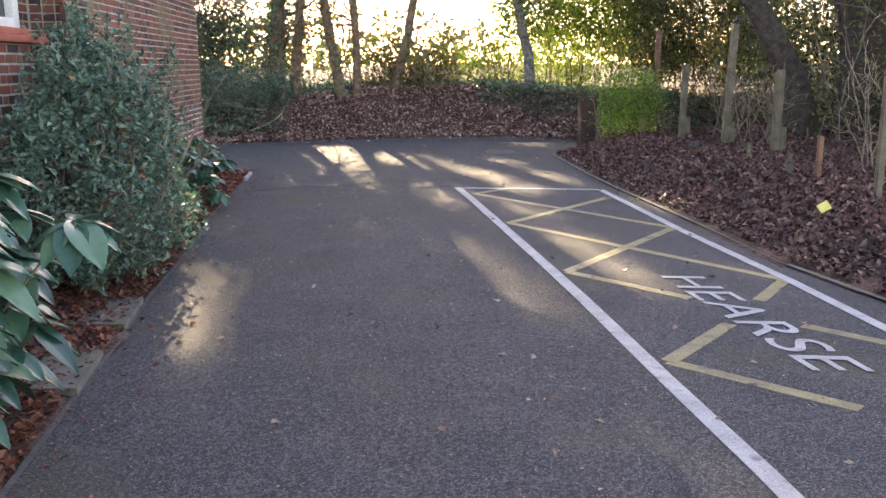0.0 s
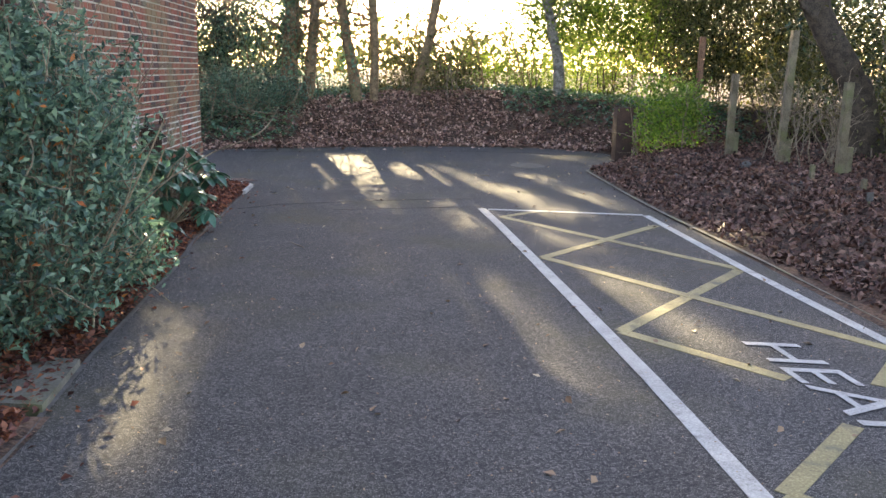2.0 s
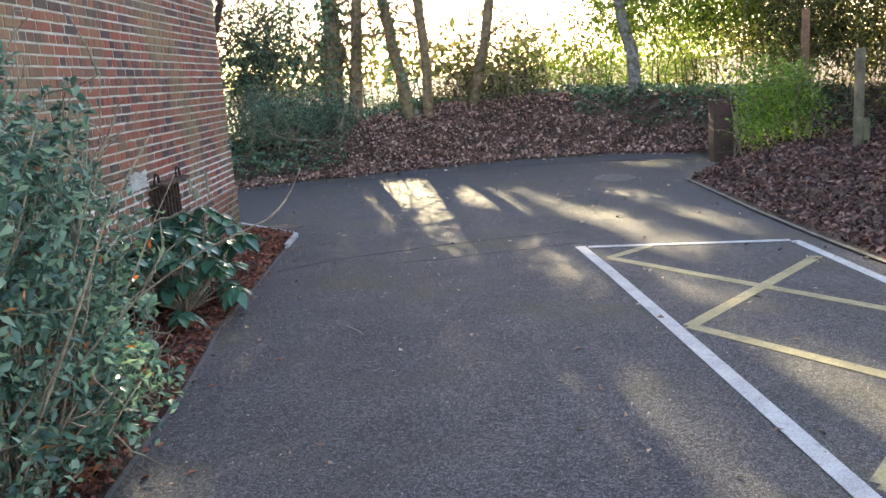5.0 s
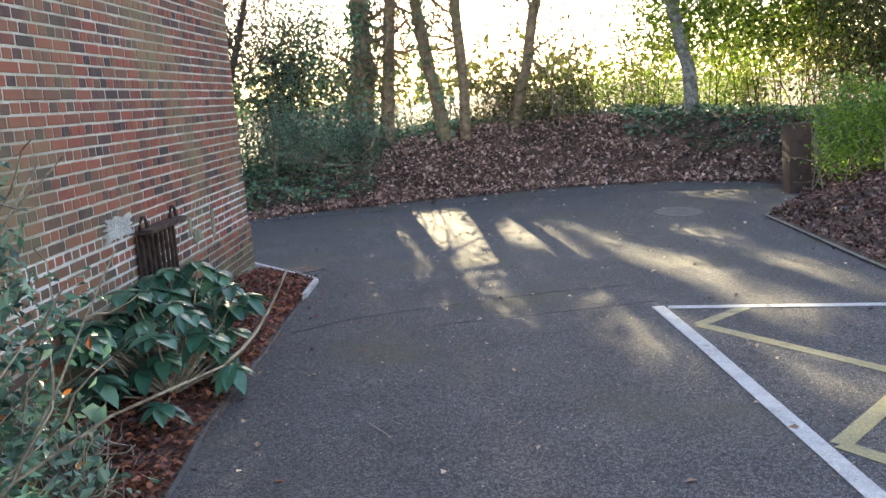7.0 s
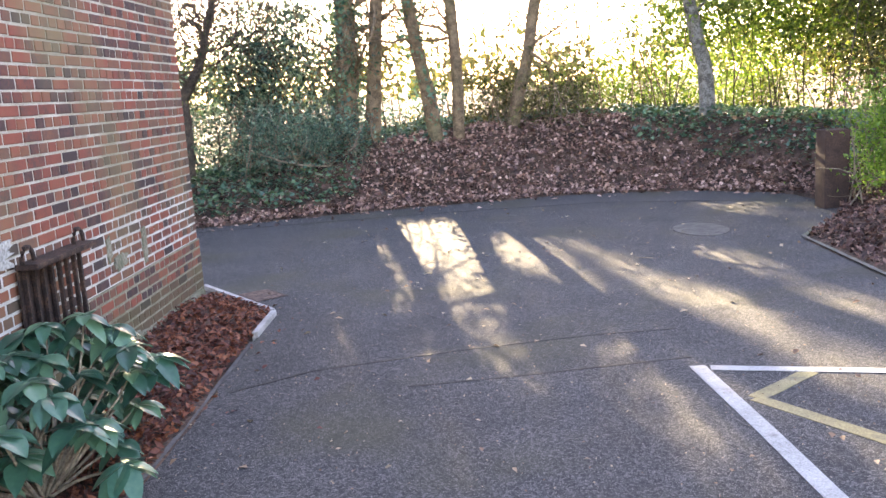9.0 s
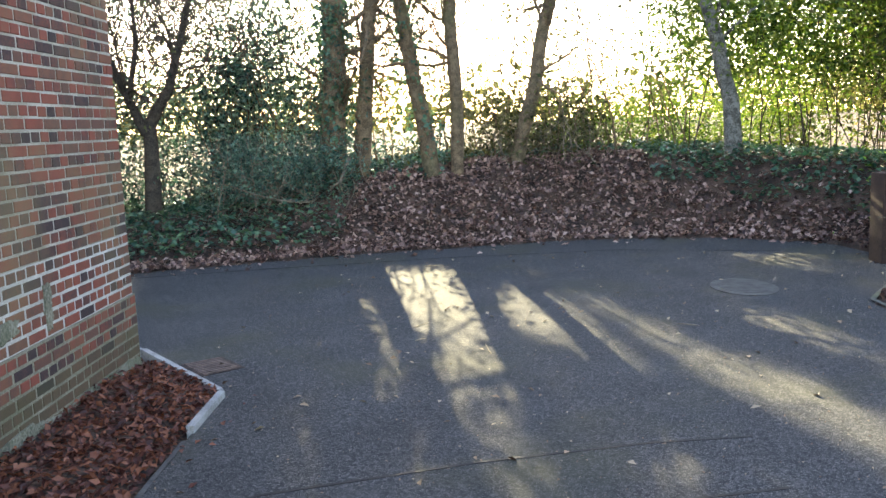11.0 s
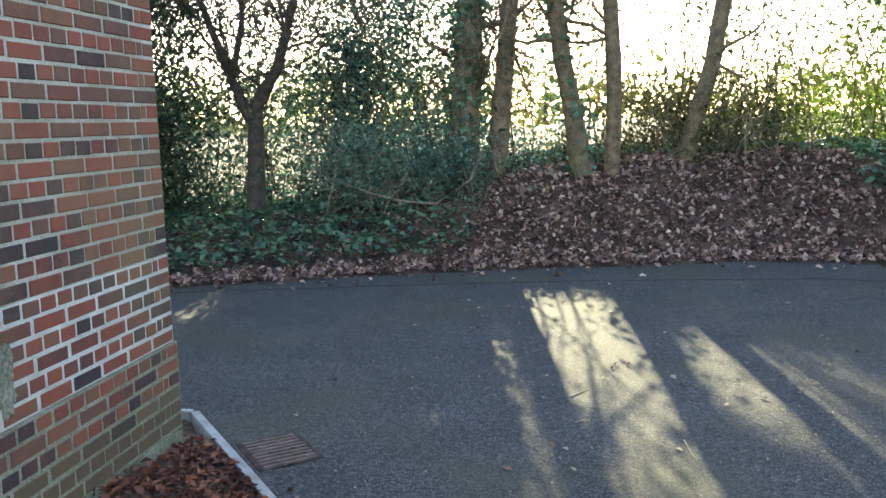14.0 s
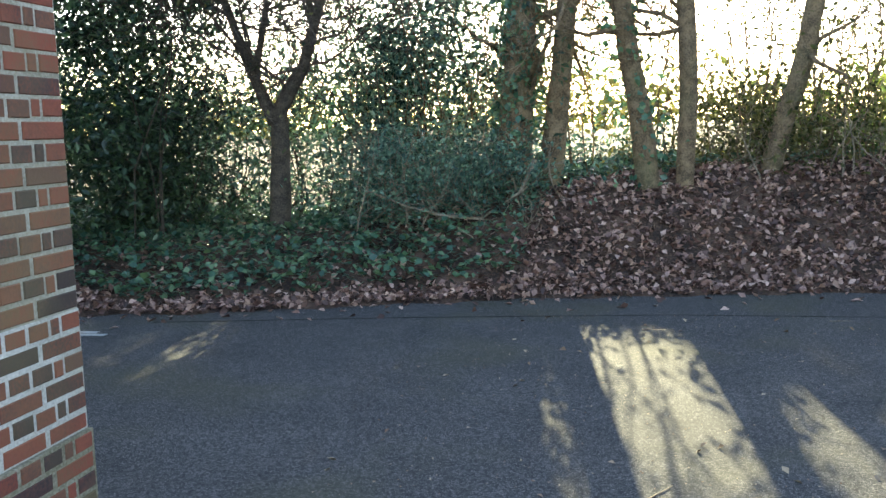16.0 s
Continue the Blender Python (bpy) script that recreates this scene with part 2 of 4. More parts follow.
def stripe(name, a, b, width, z, material):
    a, b = Vector((*a, 0)), Vector((*b, 0))
    d = (b - a).normalized()
    s = Vector((-d.y, d.x, 0)) * width / 2
    return prism(name, [(p.x, p.y) for p in (a - s, b - s, b + s, a + s)], z - 0.003, z, material)


def leaves(name, centres, size, material, tilt=1.0, aspect=0.5, fold=0.25, up=(0, 0, 1), hang=0.0):
    """Many small folded leaves, each an island of two triangles pairs, about the given centres."""
    c = np.asarray(centres, float)
    n = len(c)
    s = size * rng.uniform(0.6, 1.3, n)[:, None]
    nor = rng.normal(0, tilt, (n, 3)) + np.asarray(up, float)
    nor /= np.linalg.norm(nor, axis=1)[:, None] + 1e-9
    d = rng.normal(0, 1, (n, 3)) - np.array([0, 0, hang])
    d -= nor * (d * nor).sum(1)[:, None]
    d /= np.linalg.norm(d, axis=1)[:, None] + 1e-9
    w = np.cross(nor, d)
    base, tip = c - d * s * 0.5, c + d * s * 0.5 - nor * s * 0.12
    l = c + w * s * aspect * 0.5 + nor * s * fold * 0.4 - d * s * 0.06
    r = c - w * s * aspect * 0.5 + nor * s * fold * 0.4 - d * s * 0.06
    v = np.stack([base, l, tip, r], 1).reshape(-1, 3)
    k = np.arange(n)[:, None] * 4
    f = np.concatenate([k + [0, 2, 1], k + [0, 3, 2]], 1).reshape(-1)
    me = bpy.data.meshes.new(name)
    me.vertices.add(4 * n)
    me.vertices.foreach_set("co", v.ravel())
    me.loops.add(6 * n)
    me.loops.foreach_set("vertex_index", f)
    me.polygons.add(2 * n)
    me.polygons.foreach_set("loop_start", np.arange(0, 6 * n, 3))
    me.materials.append(material)
    me.update(calc_edges=True)
    return me


def tubes(name, limbs, material, sides=6):
    """Tapered limbs in one mesh: each a list of (point, radius)."""
    vs, fs = [], []
    for limb in limbs:
        pts = [Vector(p) for p, _ in limb]
        start = len(vs)
        k = sides if limb[0][1] > 0.02 else 4 if limb[0][1] > 0.008 else 3
        for i, (p, (_, r)) in enumerate(zip(pts, limb)):
            d = (pts[min(i + 1, len(pts) - 1)] - pts[max(i - 1, 0)]).normalized()
            a = d.orthogonal().normalized() if abs(d.z) < 0.9 else (Vector((1, 0, 0)) - d * d.x).normalized()
            b = d.cross(a)
            for j in range(k):
                w = 2 * math.pi * j / k
                q = r * (1 + 0.1 * noise.noise(p * 3 + Vector((j, 0, 0))))
                vs.append(p + (a * math.cos(w) + b * math.sin(w)) * q)
        for i in range(len(pts) - 1):
            for j in range(k):
                o = start + i * k
                fs.append((o + j, o + (j + 1) % k, o + k + (j + 1) % k, o + k + j))
        fs.append(tuple(start + (len(pts) - 1) * k + j for j in range(k)))
    return mesh_of(name, vs, fs, material, True)


def wander(a, d, length, r0, r1, steps=6, wild=0.18, rise=0.05):
    """A limb that starts at a, goes off along d and wanders."""
    p, d, out = Vector(a), Vector(d).normalized(), []
    for i in range(steps + 1):
        out.append((p.copy(), r0 + (r1 - r0) * i / steps))
        d = (d + Vector(rng.normal(0, wild, 3)) + Vector((0, 0, rise))).normalized()
        p = p + d * length / steps
    return out


def branching(limb, count, length, depth, wild=0.25, rise=0.08, first=0.3, spread=1.0):
    """Side branches of a limb, and theirs; returns all the limbs."""
    found = []
    for _ in range(count):
        i = int(rng.integers(max(1, int(first * len(limb))), len(limb)))
        p, r = limb[i]
        ahead = (limb[i][0] - limb[i - 1][0]).normalized()
        d = ahead * 0.5 + Vector(rng.normal(0, 0.6 * spread, 3)) + Vector((0, 0, 0.15))
        ln = length * rng.uniform(0.6, 1.2)
        b = wander(p, d, ln, max(r * 0.32, 0.006), 0.003, 5, wild, rise)
        found.append(b)
        if depth:
            found += branching(b, max(2, count // 2), length * 0.55, depth - 1, wild, rise, 0.2, spread)
    return found


def tips(limbs, per, spread):
    """Leaf places round the thin ends of limbs."""
    ends = [p for limb in limbs for p, r in limb[1:] if r < 0.03]
    pick = rng.integers(0, len(ends), per)
    return np.array([tuple(ends[i]) for i in pick]) + rng.normal(0, spread, (per, 3))


# ---- the lie of the land ----
FAR = [(-28, 13.5), (-12.3, 15.0), (-8.6, 15.55), (-5.7, 15.92), (-4.31, 16.21), (-3.03, 16.75), (-1.33, 17.31), (0.19, 17.66), (1.55, 17.96), (3.46, 17.77), (4.74, 16.9), (6.12, 15.8), (27.21, 14.08)]
CREST = [(-26.88, 0.31), (-11.23, 0.34), (-5.03, 0.39), (-3.3, 0.53), (-1.99, 0.91), (-0.23, 1.02), (1.09, 1.08), (2.78, 1.12), (4.55, 1.06), (6.35, 0.89), (26.38, 0.83)]
LEFT = [(-1.35, -9), (-1.3, -2), (-1.28, 0.71), (-1.33, 1.73), (-1.37, 2.75), (-1.43, 3.74), (-1.45, 4.68), (-1.48, 5.89), (-1.54, 6.72), (-1.6, 7.25), (-1.59, 8.45), (-1.61, 10.28), (-1.62, 11.12), (-2.1, 11.72), (-2.56, 12.3)]
RIGHT = [(3.98, -9), (3.97, -3), (3.95, -0.29), (3.85, 2.95), (3.68, 4.18), (3.65, 6.16), (3.57, 8.87), (3.57, 10.39), (3.65, 13.33), (4.42, 14.39), (4.95, 15.51), (4.74, 16.9)]


def along(table, v, key=0):
    return float(np.interp(v, [r[key] for r in table], [r[1 - key] for r in table]))


def ease(v):
    v = min(max(v, 0.0), 1.0)
    return v * v * (3 - 2 * v)


def height(x, y):
    """The ground's height: drive at 0, beds beside it, the bank beyond."""
    far = along(FAR, x)
    bumps = 0.05 * noise.noise(Vector((x * 1.3, y * 1.3, 0))) + 0.03 * noise.noise(Vector((x * 4, y * 4, 3)))
    right = along(RIGHT, y, 1)
    if y > far - 0.02:
        z = along(CREST, x) * ease((y - far) / 2.3)
        z += 0.5 * ease((y - 25) / 30) + bumps * 1.5 * ease((y - far) / 1.0)
        return z + 0.015
    if x > right and y < 16.95:
        d = x - right
        return 0.03 + 0.24 * ease(d / 1.6) + 0.35 * ease((d - 2.5) / 4) + bumps * 2.2 * ease(d / 0.5)
    if y < 12.3 and x < along(LEFT, y, 1):
        return 0.012 + 0.065 * ease((along(LEFT, y, 1) - x) / 0.8) + bumps * 0.4
    if x < -2.56 and y < 12.32:
        return 0.0
    return -0.06


xs = np.concatenate([np.array([-900, -300, -120, -60, -40, -30, -24, -20]), np.arange(-17, 13, 0.22), np.array([13.5, 15, 18, 22, 30, 45, 70, 130, 300, 900])])
ys = np.concatenate([np.array([-900, -300, -100, -50, -25, -14]), np.arange(-9, 28, 0.2), np.array([29, 31, 33.5, 36.5, 38, 40, 43, 47, 52, 60, 75, 100, 160, 300, 600, 1500])])
gv = [(x, y, height(x, y)) for y in ys for x in xs]
gn = len(xs)
gf = [(j * gn + i, j * gn + i + 1, (j + 1) * gn + i + 1, (j + 1) * gn + i) for j in range(len(ys) - 1) for i in range(gn - 1)]
thing("ground", "dark soil bank and beds under fallen leaves", "ground", kind="structure", mesh=mesh_of("ground", gv, gf, soil, True))

outline = [(x, y) for x, y in RIGHT] + [(x, y + 0.1) for x, y in reversed(FAR) if -20 < x < 4.7] + [(-20, 12.32), (-2.58, 12.32)] + [(x, y) for x, y in reversed(LEFT)]
thing("road", "worn dark grey tarmac drive, patched and dusted with leaves", "road", kind="structure", mesh=prism("road", outline, -0.25, 0.0, tarmac))

# ---- bay markings ----
bay = thing("bay_marking", "white and yellow painted parking bay lettered for a hearse", "road marking")
SIDE = [(1.43, 9.25), (1.50, 8.2), (1.59, 6.4), (1.66, 4.9), (1.73, 3.25), (1.77, 1.7), (1.81, 0.6), (1.85, -2.9)]
RUNS = [(p, q, 0.1) for p, q in zip(SIDE, SIDE[1:])] + [((1.5, 9.2), (3.3, 8.82), 0.085), ((3.33, 8.78), (3.37, 5.9), 0.09), ((3.37, 5.9), (3.46, 3.7), 0.09), ((3.46, 3.7), (3.5, -2.9), 0.09)]
for i, (p, q, w) in enumerate(RUNS):
    part("white_line", stripe("white_line", p, q, w, 0.0052 + 0.0004 * (i % 4), white_paint), bay)
ZIGZAG = (((1.6, 8.66), (3.36, 5.95)), ((1.6, 8.66), (2.05, 9.05)), ((1.69, 6.45), (3.25, 8.12)), ((1.69, 6.45), (3.42, 3.74)), ((1.8, 4.18), (3.34, 5.98)), ((1.8, 4.18), (2.5, 3.27)),
          ((3.42, 3.7), (2.96, 3.15)), ((1.88, 1.95), (2.52, 2.62)), ((1.88, 1.95), (2.58, 1.18)), ((2.98, 2.54), (3.42, 2.0)))
for i, (p, q) in enumerate(ZIGZAG):
    part("yellow_line", stripe("yellow_line", p, q, 0.1, 0.0034 + 0.0004 * (i % 4), yellow_paint), bay)
font = bpy.data.curves.new("lettering", "FONT")
font.body, font.size = "HEARSE", 1.0
probe = new("lettering", font)
lm = bpy.data.meshes.new_from_object(probe.evaluated_get(bpy.context.evaluated_depsgraph_get()))
bpy.data.objects.remove(probe)
lx = [v.co.x for v in lm.vertices]
ly = [v.co.y for v in lm.vertices]
for v in lm.vertices:
    u, w = (v.co.x - min(lx)) / (max(lx) - min(lx)), (v.co.y - min(ly)) / (max(ly) - min(ly))
    o = Vector((2.5, 3.94, 0)) + Vector((0.11, -2.22, 0)) * u + Vector((0.34, -0.06, 0)) * w
    v.co = (o.x, o.y, 0.007)
lm.materials.append(white_paint)
part("lettering", lm, bay, "white painted capitals HEARSE")

for run in ([(-1.49, 9.17), (-1.02, 9.53), (0.05, 9.86), (0.93, 10.05), (1.5, 10.1)], [(-0.37, 9.13), (0.15, 9.2), (1.02, 9.36), (1.45, 9.44)], [(-4.63, 15.85), (-2.43, 16.35), (-0.21, 16.75), (2.04, 16.93), (3.95, 16.38)]):
    for a, b in zip(run, run[1:]):
        thing("tar_seam", "thin dark tar seam between tarmac patches", "road seam", "tar seams", "structure", mesh=stripe("tar_seam", a, b, 0.022, 0.0035, tar))

# ---- edgings ----
for i in range(len(RIGHT) - 3):
    a, b = RIGHT[i], RIGHT[i + 1]
    n = max(1, round(math.dist(a, b) / 0.9))
    for k in range(n):
        p = [a[0] + (b[0] - a[0]) * k / n, a[1] + (b[1] - a[1]) * k / n]
        q = [a[0] + (b[0] - a[0]) * (k + 1) / n, a[1] + (b[1] - a[1]) * (k + 1) / n]
        d = Vector((q[0] - p[0], q[1] - p[1], 0)).normalized() * 0.004
        thing("edging_stone", "weathered concrete edging strip half hidden by bark", "kerb", "edging of the bark bed",
              mesh=stripe("edging_stone", (p[0] + d.x, p[1] + d.y), (q[0] - d.x, q[1] - d.y), 0.05, 0.022, concrete))
for i in range(1, len(LEFT) - 4):
    a, b = LEFT[i], LEFT[i + 1]
    thing("edging_board", "low mossy edging strip beside the drive", "kerb", "edging of the wall bed", mesh=stripe("edging_board", a, b, 0.03, 0.01, worn_concrete))


def kerb(a, b):
    d = Vector((b[0] - a[0], b[1] - a[1], 0))
    me = box("kerb", (0, -0.024, -0.1), (d.length, 0.024, 0.045), kerb_white, 0.006)
    ob = thing("kerb", "white-painted concrete kerb at the bed's corner", "kerb", "painted kerbs", mesh=me, at=(*a, 0))
    ob.rotation_euler.z = math.atan2(d.y, d.x)


kerb((-2.82, 12.31), (-2.58, 12.3))
kerb((-2.56, 12.29), (-1.64, 11.14))
kerb((-1.62, 11.1), (-1.62, 10.42))

# ---- the building ----
building = thing("building", "red brick building in English bond with weathered lower courses", "building")
WX, CY, PY, TOP, LEDGE = -2.45, 11.88, 5.7, 4.6, 1.85
core = part("wall", box("wall", (-9.0, PY + 0.004, -0.3), (WX - 0.004, CY, TOP), mortar), building, "brick wall with pale repointed mortar")
part("wall", box("wall", (-9.0, -9.0, -0.3), (WX - 0.004, PY, LEDGE - 0.01), mortar), building)
part("wall", box("wall", (-9.0, -9.0, LEDGE - 0.005), (WX - 0.352, PY, TOP), mortar), building)
part("repointing", box("repointing", (WX - 0.02, -8.9, 0.567), (WX + 0.0005, CY - 0.002, 1.015), new_mortar), building, "wide pale repointed joints")
part("plinth", box("plinth", (WX - 0.02, -9.0, -0.3), (WX + 0.015, CY + 0.01, 0.565), mossy_mortar, 0.004), building, "slightly proud pointed lower courses")
cement = mat("mossy_cement", [(0.2, (0.1, 0.105, 0.075)), (0.5, (0.2, 0.195, 0.14)), (0.85, (0.31, 0.3, 0.24))], 5.0, 0.95, 0.7, 60.0, fac=0.6, dist=0.004, stain=((0.1, 0.115, 0.05), 3.0, 0.45, 0.7, 0.7))
pale_cement = mat("pale_cement", [(0.2, (0.2, 0.2, 0.19)), (0.5, (0.34, 0.34, 0.32)), (0.85, (0.5, 0.5, 0.47))], 6.0, 0.95, 0.7, 60.0, fac=0.6, dist=0.004, stain=((0.2, 0.19, 0.14), 4.0, 0.45, 0.7, 0.7))
for y, z, w, h, x, m, lab in ((10.57, 0.74, 0.045, 0.12, 0.0, cement, "olive cement smear over bricks"), (10.09, 0.71, 0.12, 0.05, 0.0, cement, "olive cement smear over bricks"), (9.91, 0.83, 0.035, 0.08, 0.001, cement, "olive cement smear over bricks"),
                              (8.4, 1.04, 0.25, 0.07, 0.0, pale_cement, "pale cement skim over bricks"), (11.2, 0.05, 0.68, 0.07, 0.015, cement, "mossy cement skim at the wall's foot"),
                              (9.85, 0.06, 0.7, 0.09, 0.017, cement, "mossy cement skim at the wall's foot"), (8.45, 0.06, 0.8, 0.08, 0.016, cement, "mossy cement skim at the wall's foot"), (7.0, 0.06, 0.75, 0.07, 0.018, cement, "mossy cement skim at the wall's foot")):
    ring = []
    for k in range(44):
        a = math.tau * k / 44
        c, q = math.cos(a), math.sin(a)
        r = (abs(c) ** 5 + abs(q) ** 5) ** -0.2 * (1 + 0.45 * noise.noise(Vector((c * 2.5 + y, q * 2.5 + z, y))) + 0.3 * noise.noise(Vector((c * 7, q * 7, y))))
        ring.append((min(y + w * c * r, CY - 0.003), z + h * q * r))
    me = prism("cement_smear", ring, 0.0, 0.013, m)
    me.transform(Matrix(((0, 0, 1, WX + x), (1, 0, 0, 0), (0, 1, 0, 0), (0, 0, 0, 1))))
    part("cement_smear", me, building, lab)
part("roof", box("roof", (-9.3, -9.3, TOP + 0.003), (WX + 0.3, CY + 0.3, TOP + 0.3), brown_timber, 0.02), building)


def brick_mesh(name, length, material, depth=0.05):
    """A brick with worn front edges; its face looks along +x and its length runs along y."""
    h, c = 0.0325, 0.004
    l = length / 2
    vs = []
    for x, e in ((-depth, 0.0), (-c, 0.0), (0.0, c)):
        vs += [(x, -l + e, -h + e), (x, l - e, -h + e), (x, l - e, h - e), (x, -l + e, h - e)]
    fs = [(8, 9, 10, 11)] + [(4 * r + j, 4 * r + (j + 1) % 4, 4 * r + 4 + (j + 1) % 4, 4 * r + 4 + j) for r in (0, 1) for j in range(4)]
    return mesh_of(name, vs, fs, material)


stretcher, header, closer = (brick_mesh("brick", s, brick_obj) for s in (0.215, 0.1025, 0.046))
shapes = {0.215: stretcher, 0.1025: header, 0.046: closer}
mossy_shapes = {size: brick_mesh("brick", size, brick_moss) for size in shapes}
foot_v, foot_f = [], []
singles, rest_v, rest_f = [], [], []
for row in range(60):
    z = 0.04 + 0.0375 + 0.075 * row
    if z > TOP - 0.05:
        break
    y, n = CY, 0
    while y > -8.8:
        if z > LEDGE and y < PY:
            break
        if row % 2:
            size = 0.215
        else:
            size = 0.046 if n == 1 else 0.1025
        c = y - size / 2
        y -= size + 0.010
        n += 1
        proud = max(-0.001, float(rng.normal(0.001, 0.0015))) + (0.018 if z < 0.56 else 0.003 if z < 1.01 else 0.0)
        wob = float(rng.normal(0, 0.0012))
        tall = 0.88 if 0.3 < z < 1.01 else 0.92            # wide repointed joints low down
        if c > 10.3 and 0.3 < z < 2.3 and len(singles) < 300:
            singles.append((size, c, z + wob, proud, tall))
        else:
            vs, fs = (foot_v, foot_f) if z < 0.34 else (rest_v, rest_f)
            o = len(vs)
            for v in shapes[size].vertices:
                vs.append((WX + proud + v.co.x, c + v.co.y * (1 + tall) / 2, z + wob + v.co.z * tall))
            fs += [tuple(o + i for i in p.vertices) for p in shapes[size].polygons]
tagged(part("mossy_brickwork", mesh_of("mossy_brickwork", foot_v, foot_f, brick_moss), core), kind="stuff")
tagged(part("brickwork", mesh_of("brickwork", rest_v, rest_f, brick_isl), core), kind="stuff")

# bricks of the recess: its back and its side
side_v, side_f = [], []
for row in range(36):
    z = 1.95 + 0.075 * row
    for k in range(9):
        size = 0.215 if row % 2 else 0.1025
        c = PY - 0.02 - size / 2 - k * (size + 0.01)
        if c > 4.9:
            o = len(side_v)
            side_v += [(WX - 0.35 + v.co.x, c + v.co.y, z + v.co.z) for v in shapes[size].vertices]
            side_f += [tuple(o + i for i in p.vertices) for p in shapes[size].polygons]
    for k in range(3):
        size = 0.1025 if k < 2 or row % 2 else 0.046
        c = WX - 0.06 - k * 0.1125
        o = len(side_v)
        side_v += [(c - v.co.y, PY - 0.001 - v.co.x, z + v.co.z) for v in shapes[0.1025].vertices]
        side_f += [tuple(o + i for i in p.vertices) for p in shapes[0.1025].polygons]
tagged(part("recess_brickwork", mesh_of("recess_brickwork", side_v, side_f, brick_isl), core), kind="stuff")

# window in the recess
window = part("window", box("window", (WX - 0.3, 3.1, 1.975), (WX - 0.27, 5.06, 3.6), glass), building)
for lo, hi in (((4.96, 1.975), (5.08, 3.6)), ((3.1, 1.975), (3.2, 3.6)), ((4.0, 2.055), (4.1, 3.52)), ((3.2, 1.975), (4.96, 2.055)), ((3.2, 3.52), (4.96, 3.6))):
    part("window_frame", box("window_frame", (WX - 0.27, lo[0], lo[1]), (WX - 0.2, hi[0], hi[1]), cream, 0.008), window, "cream painted frame")
part("window_sill", box("window_sill", (WX - 0.345, 3.0, 1.848), (WX + 0.05, 5.02, 1.905), terracotta, 0.012), window, "terracotta tile sill")
part("window_sill", box("window_sill", (WX - 0.345, 3.02, 1.907), (WX - 0.06, 4.95, 1.97), terracotta, 0.015), window, "terracotta tile sill")

# rusty iron grille at the wall
grille = thing("iron_grille", "rusty iron bracket frame with bars against the brick wall", "bracket")
for y in (8.66, 8.76, 8.86, 8.96, 9.06, 9.16, 9.26, 9.34):
    part("bar", box("bar", (-2.41, y - 0.013, 0.3), (-2.385, y + 0.013, 0.95), iron, 0.004), grille)
part("top_rail", box("top_rail", (-2.42, 8.6, 0.945), (-2.29, 9.4, 0.98), iron, 0.008), grille)
part("side_panel", box("side_panel", (-2.428, 8.62, 0.34), (-2.4135, 9.0, 0.94), iron, 0.004), grille)
for y in (8.66, 9.3):
    arc = [(Vector((-2.37, y + 0.07 * math.cos(w), 0.98 + 0.09 * math.sin(w))), 0.014) for w in np.linspace(0, math.pi, 9)]
    part("hook", tubes("hook", [arc], iron), grille)

# drain and manhole
drain = thing("drain_cover", "rusty slotted iron gully grating set in the tarmac", "drain", at=(-1.9, 11.86, 0))
drain.rotation_euler.z = radians(-52)
part("grate_frame", box("grate_frame", (-0.215, -0.17, -0.02), (0.215, 0.17, 0.004), iron, 0.002), drain)
for k in range(9):
    part("grate_bar", box("grate_bar", (-0.19 + k * 0.045, -0.14, 0.0), (-0.168 + k * 0.045, 0.14, 0.009), rust, 0.002), drain)
mh = thing("manhole_cover", "round grey manhole cover ringed with concrete in the tarmac", "manhole", at=(2.77, 14.15, 0))
bm = bmesh.new()
bmesh.ops.create_cone(bm, cap_ends=True, segments=40, radius1=0.31, radius2=0.31, depth=0.02)
me = bpy.data.meshes.new("rim")
bm.to_mesh(me), bm.free(), me.materials.append(manhole_grey)
me.transform(Matrix.Diagonal((1.0, 1.45, 1.0, 1.0)))
part("rim", me, mh)
bm = bmesh.new()
bmesh.ops.create_cone(bm, cap_ends=True, segments=40, radius1=0.24, radius2=0.235, depth=0.026)
me = bpy.data.meshes.new("lid")
bm.to_mesh(me), bm.free(), me.materials.append(worn_concrete)
me.transform(Matrix.Diagonal((1.0, 1.45, 1.0, 1.0)))
part("lid", me, mh, "worn grey lid")

# slabs in the wall bed
for pts in ([(-1.79, 2.93), (-1.38, 2.87), (-1.43, 3.55), (-1.84, 3.61)], [(-1.8, 1.76), (-1.32, 1.73), (-1.37, 2.37), (-1.82, 2.52)]):
    thing("paving_slab", "mossy concrete slab bedded among fallen leaves", "slab", "slabs in the wall bed", mesh=prism("paving_slab", pts, -0.05, 0.05, concrete))

# ---- posts ----
def post(name, x, y, top, w, material, label, lean=(0, 0), spur=True):
    z = height(x, y)
    me = box(name, (-w / 2, -w / 2, -0.25), (w / 2, w / 2, top - z), material, 0.01)
    ob = thing(name, label, "post", at=(x, y, z))
    p = part("shaft", me, ob)
    p.rotation_euler = (radians(lean[1]), radians(lean[0]), 0)
    if spur:
        part("spur", box("spur", (w / 2 + 0.004, -0.05, -0.25), (w / 2 + 0.1, 0.05, 0.42), timber, 0.012), ob, "short timber spur")
    return ob


